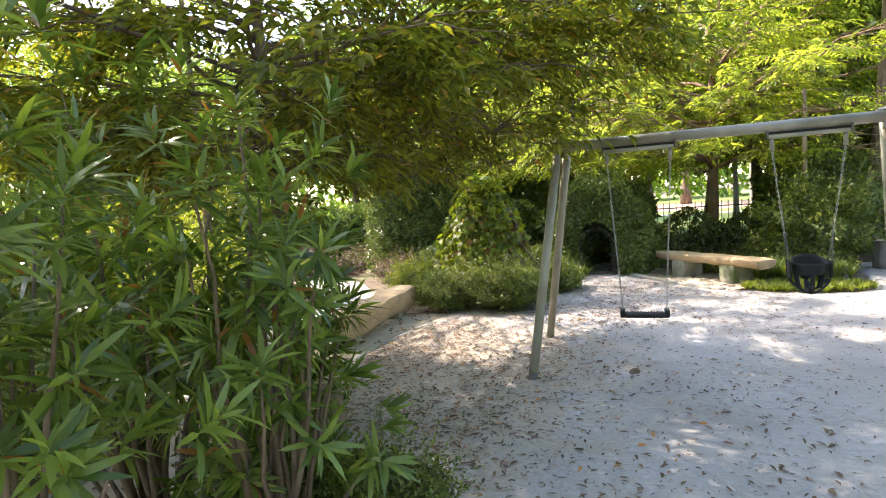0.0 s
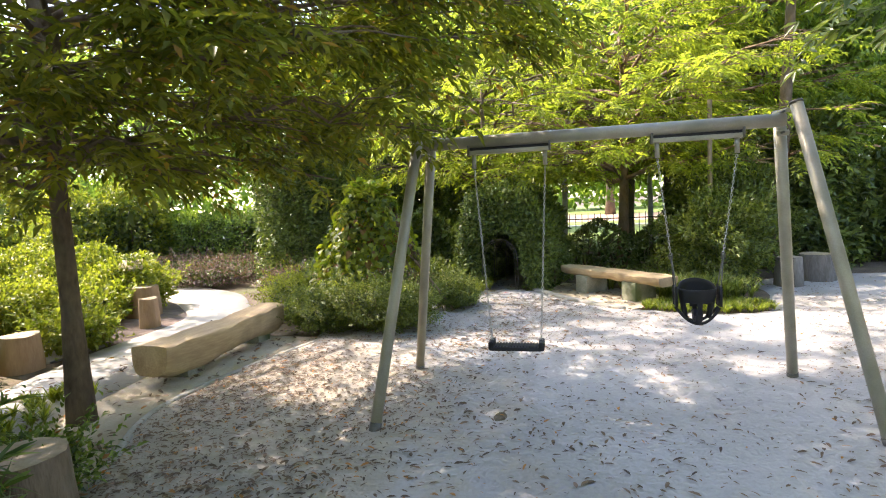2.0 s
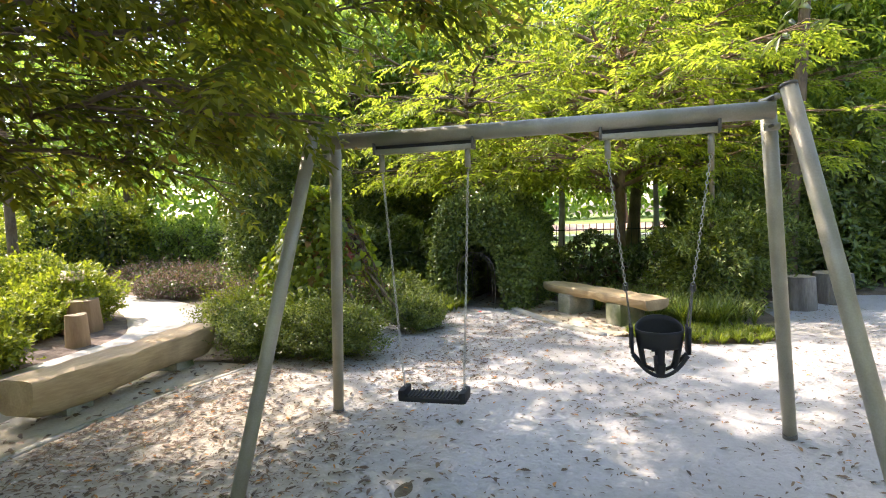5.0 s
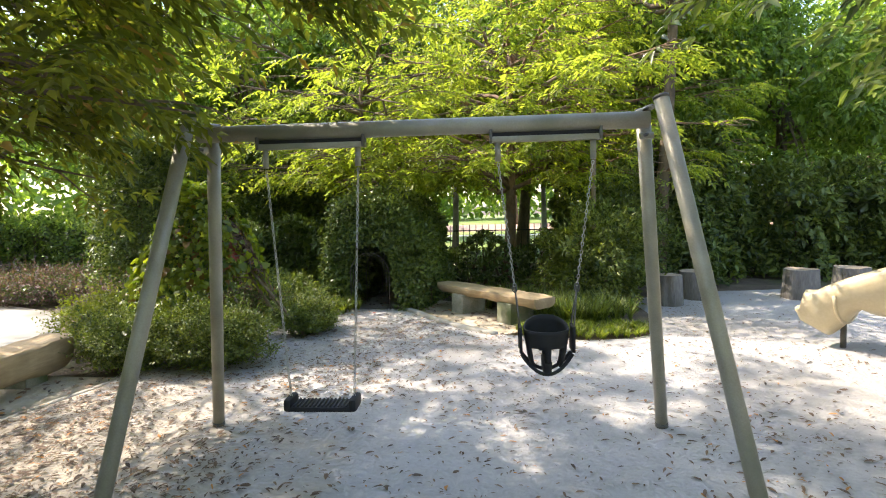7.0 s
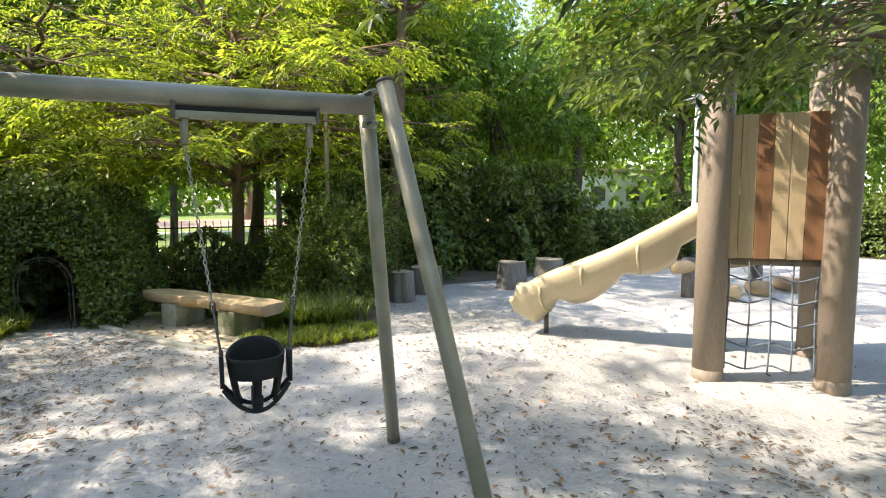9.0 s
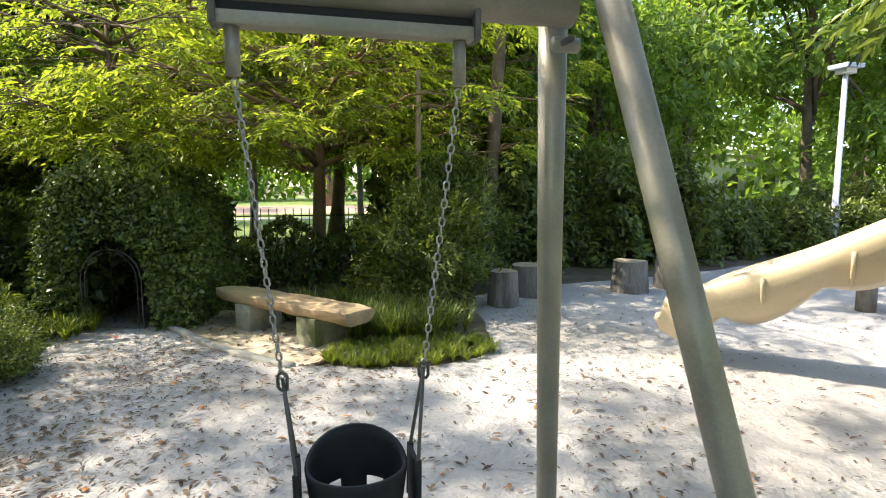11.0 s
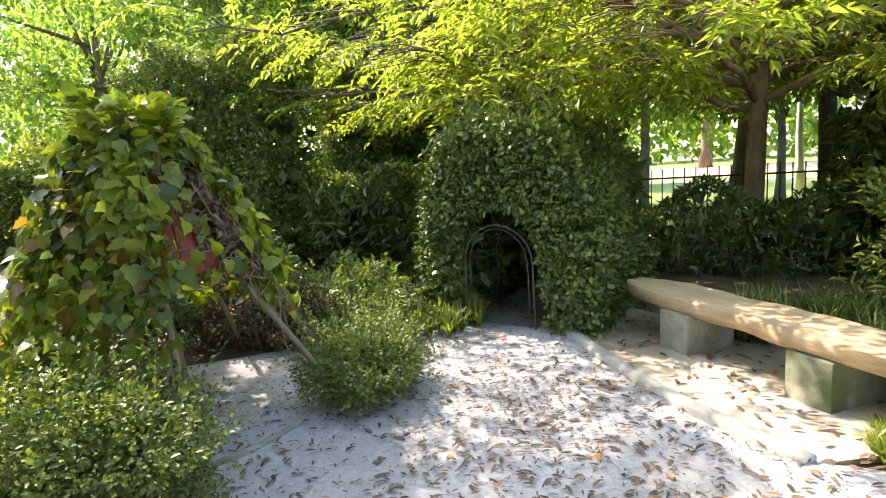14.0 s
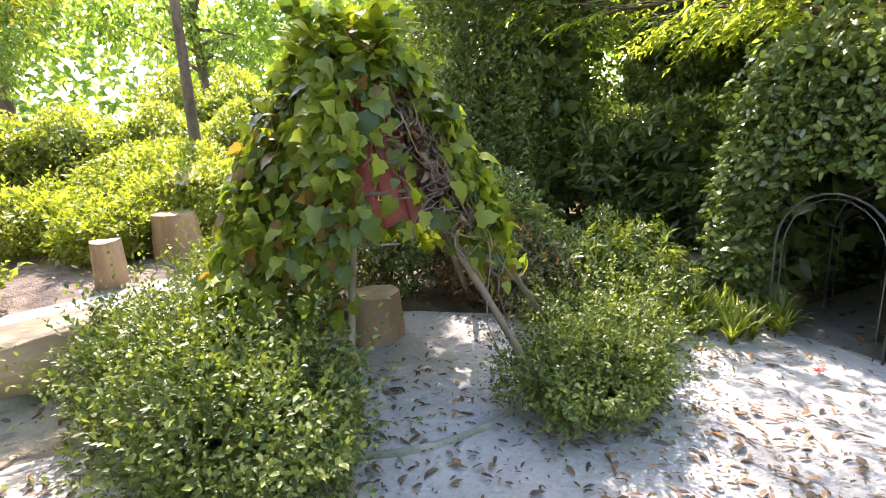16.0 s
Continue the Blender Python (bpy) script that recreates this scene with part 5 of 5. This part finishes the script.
shrub("ground_cover", -1.55, 2.55, 0.42, 0.36, 0.28, 0.034, 0.6, 5000, M[SMALL], "low small-leaved ground cover round a stump", spiky=100, low=0.2)
shrub("ground_cover", -2.35, 3.6, 0.5, 0.4, 0.34, 0.05, 0.5, 2600, M["leaf_long"], "low leafy plants at the foot of a tree", spiky=60)

for x, y, r, h in ((-5.2, 6.7, 0.45, 0.45), (-6.3, 8.1, 0.5, 0.55), (-6.6, 9.1, 0.75, 0.85), (-7.8, 9.3, 0.9, 1.0), (-5.6, 5.2, 0.6, 0.5), (-7.4, 7.5, 0.7, 0.7), (-9.2, 9.2, 1.0, 1.0)):
    shrub("lime_shrub", x, y, r, r, h, 0.07, 0.55, int(5200 * r * r / 0.4), M["leaf_lime"], "yellow-green leafy shrub in the mulch bed", group="lime shrubs", spiky=90)
for x, y, rx, ry, h in ((-7.0, 11.75, 0.9, 0.5, 0.45), (-6.9, 12.9, 1.4, 0.8, 0.5), (-9.0, 13.6, 1.5, 0.8, 0.5), (-4.4, 10.9, 0.7, 0.6, 0.4)):
    shrub("purple_ground_cover", x, y, rx, ry, h, 0.05, 0.55, 6000, M["leaf_purple"], "dull purple low ground-cover bed beyond the path", group="purple beds", spiky=120)

hedge("green_hedge", -9.5, 15.6, 9.0, 1.6, 1.5, 0.09, 0.5, 24000, M["leaf_far"], "loose green hedge beyond the purple bed")
hedge("clipped_hedge_column", -4.75, 12.55, 2.2, 1.6, 3.0, 0.065, 0.58, 34000, M["leaf_hedge"], "tall clipped hedge column with sunlit side", category="hedge", rough=0.08)
hedge("dark_hedge", -2.6, 14.2, 3.0, 1.3, 1.15, 0.10, 0.42, 14000, M["leaf_dark"], "dark glossy hedge behind the hut", rough=0.25)
hedge("dark_hedge", -2.3, 12.7, 2.2, 0.8, 1.2, 0.13, 0.38, 4200, M["leaf_dark"], "dark broad-leaved shrubs behind the hut", rough=0.3)
hedge("dark_hedge", 1.6, 13.4, 3.0, 0.7, 0.85, 0.10, 0.4, 4200, M["leaf_dark"], "low dark hedge along the fence", rough=0.34, dense=0.25)
hedge("dark_hedge", 4.3, 14.0, 3.2, 1.7, 2.6, 0.15, 0.42, 13000, M["leaf_hedge"], "tall dark shrubbery behind the log bench", rough=0.34)
hedge("green_hedge", 7.4, 14.6, 4.2, 1.8, 1.9, 0.16, 0.45, 11000, M["leaf_shrub"], "tall green shrubbery behind the stumps", rough=0.34)
hedge("green_hedge", 11.6, 15.2, 7.0, 2.0, 1.05, 0.15, 0.45, 12000, M["leaf_shrub"], "sunlit green hedge at the sand's far edge", rough=0.22)
hedge("green_hedge", 17.5, 13.0, 9.0, 2.0, 1.5, 0.12, 0.5, 16000, M["leaf_shrub"], "green hedge closing the playground", rz=-50, rough=0.22)
hedge("ivy_hedge", -2.9, 15.2, 3.2, 1.4, 2.9, 0.085, 0.55, 56000, M["leaf_hedge"], "tall dark ivy-covered hedge behind the hut", rough=0.14)
hedge("lime_hedge", -11.0, 8.8, 5.0, 1.8, 1.5, 0.09, 0.5, 16000, M["leaf_lime"], "sunlit yellow-green shrubs beyond the mulch bed", rz=70, rough=0.25)
hedge("lime_hedge", -12.5, 13.0, 6.0, 2.0, 2.2, 0.11, 0.5, 16000, M["leaf_lime"], "tall sunlit yellow-green shrubs by the path", rz=60, rough=0.25)
shrub("leafy_shrub", 2.98, 11.0, 0.72, 0.62, 1.35, 0.085, 0.34, 8500, M["leaf_shrub"], "loose shrub with narrow leaves beside the log bench", lumps=0.28, spiky=160)
shrub("leafy_shrub", 3.55, 12.3, 0.9, 0.7, 1.9, 0.09, 0.38, 8000, M["leaf_hedge"], "tall loose shrub behind the stumps", lumps=0.28, spiky=120)


def tufts(name, n, xc, yc, rx, ry, length, label, material, width=0.016, z=0.0):
    """Clumps of strap-like leaves that arch outwards."""
    ob = thing(name, xc, yc, z, label, "grass")
    k = 26
    c = rs.uniform(-1, 1, (n * 3, 2))
    c = c[(c ** 2).sum(1) < 1][:n] * np.array([rx, ry])
    n = len(c)
    a = rs.uniform(0, 6.283, (n, k))
    L = length * rs.uniform(0.55, 1.15, (n, k))
    lean = rs.uniform(0.25, 0.9, (n, k))
    s = np.array([0, 0.35, 0.7, 1.0])
    ws = np.array([0.8, 1.0, 0.7, 0.0])
    V = []
    dx, dy = np.cos(a), np.sin(a)
    for t, w in zip(s, ws):
        x = c[:, :1] + dx * L * lean * t ** 1.5
        y = c[:, 1:] + dy * L * lean * t ** 1.5
        zz = L * (t - 0.55 * lean * t * t)
        for q in (-1, 1):
            V.append(np.stack([x - dy * q * w * width / 2, y + dx * q * w * width / 2, np.maximum(zz, 0.0)], -1))
    V = np.stack(V, 2).reshape(-1, 3)
    b = np.arange(n * k)[:, None, None] * 8
    f = (b + np.array([[0, 2, 3, 1], [2, 4, 5, 3], [4, 6, 7, 5]])[None]).reshape(-1, 4)
    np_part("leaves", V, f, material, ob)
    return tagged(ob, kind="stuff")


tufts("grass_border", 230, 2.45, 9.22, 0.84, 0.42, 0.14, "fresh green strappy grass border on the sand", M["leaf_grass"], 0.011)
tufts("strap_leaf_plants", 80, 2.55, 10.0, 0.66, 0.45, 0.45, "arching strap-leaved plants beside the log bench", M["leaf_shrub"], 0.014)
tufts("strap_leaf_plants", 60, 1.85, 10.9, 0.6, 0.4, 0.42, "arching strap-leaved plants behind the log bench", M["leaf_shrub"], 0.014)
tufts("grass_border", 50, -1.2, 10.75, 0.55, 0.35, 0.30, "green grass beside the hedge tunnel", M["leaf_grass"])
tufts("grass_border", 40, -3.6, 4.6, 0.3, 0.8, 0.16, "short weeds at the path's edge", M["leaf_grass"])

# ---- trees ----
layered_tree("tree", -3.02, 4.68, 0.076, 2.0, [(2.0, 0.02, 2.0), (2.25, 0.12, 3.0), (2.45, 0.15, 3.5), (2.8, 0.2, 3.6), (3.3, 0.4, 3.4), (4.3, 0.6, 3.6), (5.6, 0.7, 4.6), (7.2, 0.7, 5.0)],
             "slim dark-barked tree with wide feathery tiers over the sand", M["leaf_tree"], limbs=9, per=13, spray=0.42, leaf=0.105, pairs=5, lean=(-0.06, 0.0), gap=0.74, sun_patch=(-1.35, 6.4, 1.2, 2.0))
layered_tree("tree", 1.72, 13.7, 0.13, 1.9, [(2.0, 0.3, 3.2), (2.4, 0.4, 4.3), (3.0, 0.6, 4.6), (3.7, 0.8, 4.2), (4.4, 1.0, 3.2)],
             "reddish-barked tree with a broad bright feathery crown", M["leaf_bright"], limbs=8, per=7, spray=0.5, leaf=0.12, lean=(0.1, -0.1), gap=0.85, bark="trunk_red")
layered_tree("tree", -1.1, 13.4, 0.10, 1.8, [(2.1, 0.3, 3.2), (2.7, 0.35, 4.2), (3.7, 0.6, 4.6)],
             "tree with bright feathery tiers behind the hedge tunnel", M["leaf_bright"], limbs=8, per=6, spray=0.5, leaf=0.12, gap=0.85, sun_patch=(1.7, 9.4, 0.8, 0.9))
layered_tree("tree", 5.7, 3.7, 0.13, 2.0, [(2.4, 0.08, 3.3), (2.9, 0.25, 3.6), (3.6, 0.5, 3.4)],
             "tree with feathery tiers over the play tower", M["leaf_hedge"], limbs=9, per=11, spray=0.44, leaf=0.105, gap=0.75)
# Tree added to cast dappled shade; its crown is mostly out of view.
layered_tree("tree", 4.5, 13.3, 0.15, 2.0, [(5.4, 0.3, 3.2), (6.5, 0.4, 3.6), (7.4, 0.5, 3.2)],
             "added tall tree whose high crown dapples the sand", M["leaf_bright"], limbs=8, per=6, spray=0.5, leaf=0.12, gap=0.85, lean=(0.3, -0.5))
layered_tree("tree", -8.5, 9.7, 0.09, 2.0, [(7.0, 0.5, 3.0), (8.2, 0.6, 3.6), (9.4, 0.7, 3.4)],
             "tall straight tree with sunlit feathery tiers beside the path", M["leaf_bright"], limbs=8, per=7, spray=0.5, leaf=0.13, gap=0.8, sun_patch=(-1.35, 6.6, 1.1, 1.4))
layered_tree("tree", -9.6, 2.2, 0.14, 2.0, [(3.4, 0.4, 3.2), (4.3, 0.6, 3.6), (5.2, 0.8, 3.0)],
             "tree with feathery tiers beside the side path", M["leaf_tree"], limbs=8, per=7, spray=0.46, leaf=0.11, gap=0.8)
# Stands behind the start, out of view; added for shade from overhead.
layered_tree("tree", 2.6, -1.6, 0.15, 2.0, [(2.9, 0.1, 3.4), (3.6, 0.3, 4.0), (4.4, 0.5, 3.6)],
             "added tree, out of view, with feathery tiers arching over the sand", M["leaf_bright"], limbs=8, per=8, spray=0.46, leaf=0.10, gap=0.7)

proto = {
    "a": clump_tree("background_tree", -14, 18, 0.22, 8.0, 3.2, 3.0, "leafy green tree with a rounded sunlit crown", M["leaf_far"], 0.21, 46, 150),
    "b": clump_tree("background_tree", 9.5, 18.5, 0.16, 6.5, 2.6, 2.9, "leafy green tree behind the hedge", M["leaf_far"], 0.19, 50, 210),
    "d": clump_tree("background_tree", 3.2, 16.6, 0.15, 8.5, 2.7, 3.6, "tall dense sunlit tree behind the fence", M["leaf_far"], 0.17, 80, 190),
    "c": clump_tree("background_tree", 0.4, 17.0, 0.10, 6.5, 2.2, 1.8, "slender white-barked tree on the lawn", M["leaf_far"], 0.12, 30, 130, bark="trunk_pale"),
}
for k, x, y, rz, s in (("d", -1.2, 18.2, 70, 1.05), ("d", -5.2, 17.2, 160, 1.0), ("d", -9.2, 17.8, 250, 1.0), ("d", 7.2, 18.6, 320, 1.05), ("d", -3.2, 21.5, 300, 1.3), ("d", 5.4, 21.5, 45, 1.3), ("a", -10, 21, 40, 1.0), ("a", -5, 19.5, 110, 1.05), ("a", -22, 14, 200, 1.1), ("a", -20, 7, 300, 0.9), ("b", 5.6, 17.2, 80, 1.0), ("b", 13.0, 19.5, 150, 1.4), ("b", 17.0, 18.5, 20, 1.4), ("b", 2.5, 21.5, 200, 1.35), ("b", 20.5, 15.5, 260, 1.15),
                       ("a", 23, 22, 77, 1.3), ("a", 16, 25, 177, 1.3), ("a", 9, 27, 270, 1.2), ("a", -3, 31, 10, 1.2), ("a", 25, 11, 140, 1.2), ("a", -13, 28, 95, 1.4), ("a", -24, 20, 33, 1.4), ("c", 2.9, 19.5, 60, 1.0), ("c", 4.4, 24, 190, 1.1), ("a", 3.5, 47, 222, 1.5),
                       ("a", -24, 8, 160, 1.3), ("a", -17, 1, 250, 1.1), ("a", 14, 48, 111, 1.6), ("a", -12, 45, 20, 1.6), ("a", 24, 45, 60, 1.6), ("a", 22, 2, 60, 1.2), ("a", 12, -9, 60, 1.2), ("a", 2, -12, 200, 1.3), ("a", -9, -8, 100, 1.2), ("a", 36, 32, 12, 1.7), ("a", -34, 34, 70, 1.8)):
    ob = copy_thing(proto[k], pose(x, y, 0, 0, 0, rz) @ Matrix.Scale(s, 4))
    ob.scale = (s, s, s)

pole_ob = thing("support_pole", 3.05, 11.78, 0, "straight pale timber pole among the shrubs", "pole")
v, f = tube([(0, 0, -0.1), (0, 0, 3.1)], 0.038, 10)
np_part("shaft", v, f, M["pole"], pole_ob, smooth=True)

# ---- woods all round ----
def far_woods():
    n = 60000
    a = rs.uniform(0, 6.283, n)
    r = rs.uniform(52, 66, n)
    tall = 11 + 3.0 * np.sin(7 * a) + 2.0 * np.sin(17 * a + 1) + 1.5 * np.sin(41 * a)
    p = np.stack([r * np.cos(a), 8 + r * np.sin(a), rs.rand(n) ** 0.8 * tall], 1)
    v, f = blades(p, rand_dirs(n), rand_dirs(n) + np.array([0, 0, 0.7]), rs.uniform(0.6, 1.3, n), 0.6, 0.2, 0.1)
    tagged(new("far_woods", np_mesh("far_woods", v, f, M["leaf_far"])), "distant green woods ringing the park", "trees", kind="stuff")


far_woods()

# ---- iron fence, far house ----
fence = thing("iron_fence", 2.0, 14.6, 0, "black iron fence behind the hedges", "fence")
for z in (0.18, 1.02):
    v, f = tube([(-5, 0, z), (5, 0, z)], 0.014, 6)
    np_part("rail", v, f, M["fence"], fence)
v, f = tube([(0, 0, -0.05), (0, 0, 1.15)], 0.009, 6)
bar = np_part("bar", v, f, M["fence"], fence)
bar.location.x = -5
for i in range(1, 72):
    q = bar.copy()
    scene.collection.objects.link(q)
    q.location.x = -5 + i * 0.14

house = thing("far_house", 36, 52, 0, "pale low building far beyond the lawn", "house")
bm = box(bmesh.new(), 0, 0, 2.0, 40, 8, 4.0, 0.05)
wall_ob = part("wall", bm, M["wall_far"], house)
bm = box(bmesh.new(), 0, 0, 4.15, 41, 9, 0.3, 0.05)
part("roof", bm, M["clay"], house, "flat reddish roof")
for i in range(9):
    bm = box(bmesh.new(), -17 + i * 4.2, -4.03, 1.9, 1.6, 0.1, 1.4, 0.02)
    part("window", bm, M["steel_dark"], house)

# ---- fallen leaves and litter ----


def litter(name, n, density, leaf, label, material, seed):
    r = np.random.RandomState(seed)
    px, py = r.uniform(-2.9, 9.5, n * 8), r.uniform(0.2, 12.2, n * 8)
    w = density(px, py) * inside(px, py, SAND_EDGE)
    keep = r.rand(len(px)) < w
    px, py = px[keep][:n], py[keep][:n]
    k = len(px)
    a = r.uniform(0, 6.283, k)
    tilt = r.normal(scale=0.12, size=k)
    way = np.stack([np.cos(a), np.sin(a), tilt * 0.6], 1)
    up = np.stack([r.normal(scale=0.18, size=k), r.normal(scale=0.18, size=k), np.ones(k)], 1)
    ln = leaf * r.uniform(0.45, 1.35, k)
    z = sand_height(px, py) + 0.012
    v, f = blades(np.stack([px, py, z], 1), way, up, ln, ln * r.uniform(0.22, 0.42, k), 0.06, 0.12, True)
    ob = new(name, np_mesh(name, v, f, material))
    return tagged(ob, label, "leaves", kind="stuff")


def spread(px, py):
    tree = 1.15 * np.exp(-((px + 1.9) / 1.35) ** 2 - ((py - 4.9) / 2.4) ** 2)
    bench = np.exp(-((px - 0.2) / 1.3) ** 2 - ((py - 9.6) / 1.5) ** 2)
    front = np.exp(-((px + 0.3) / 1.4) ** 2 - ((py - 8.0) / 1.2) ** 2) * 0.3
    tower_side = np.exp(-((px - 4.2) / 1.2) ** 2 - ((py - 4.8) / 0.9) ** 2) * 0.35
    patch = 0.5 + 0.5 * np.sin(2.3 * px + 1.1 * py) * np.sin(1.9 * py - 1.3 * px)
    return np.clip((0.9 * tree + 0.30 * bench + front + tower_side) * (0.5 + patch) + 0.13 * patch + 0.05, 0, 1) * np.where(px > 4.8, 0.25, 1)


litter("fallen_leaves", 9500, spread, 0.058, "dry brown leaves scattered over white sand", M["leaf_dead"], 11)
litter("leaf_crumbs", 14000, spread, 0.032, "small dry leaf crumbs on white sand", M["leaf_dead"], 12)
r_ = np.random.RandomState(5)
k_ = 5000
lx, ly = r_.uniform(-4.4, 2.6, k_), r_.uniform(1.0, 12.0, k_)
ok_ = ~inside(lx, ly, SAND_EDGE)
lx, ly = lx[ok_], ly[ok_]
a_ = r_.uniform(0, 6.283, len(lx))
v, f = blades(np.stack([lx, ly, np.full(len(lx), 0.018)], 1), np.stack([np.cos(a_), np.sin(a_), r_.normal(scale=0.15, size=len(lx))], 1), np.array([0, 0, 1.0]) + r_.normal(scale=0.3, size=(len(lx), 3)), 0.07, 0.03, 0.06, 0.12, True)
tagged(new("leaf_litter", np_mesh("leaf_litter", v, f, M["leaf_dead"])), "dry brown leaf litter on the garden beds", "leaves", kind="stuff")
flower = thing("fallen_flower", -0.40, 10.45, 0.015, "small red fallen flower on the sand", "flower")
v, f = blades(np.zeros((6, 3)), np.array([[math.cos(i), math.sin(i), 0.35] for i in range(6)]), np.tile([[0, 0, 1.0]], (6, 1)), 0.035, 0.02, 0.1, 0.1, True)
np_part("petals", v, f, mat("red_petals", (0.45, 0.01, 0.015), (0.6, 0.03, 0.03), 0.6), flower)
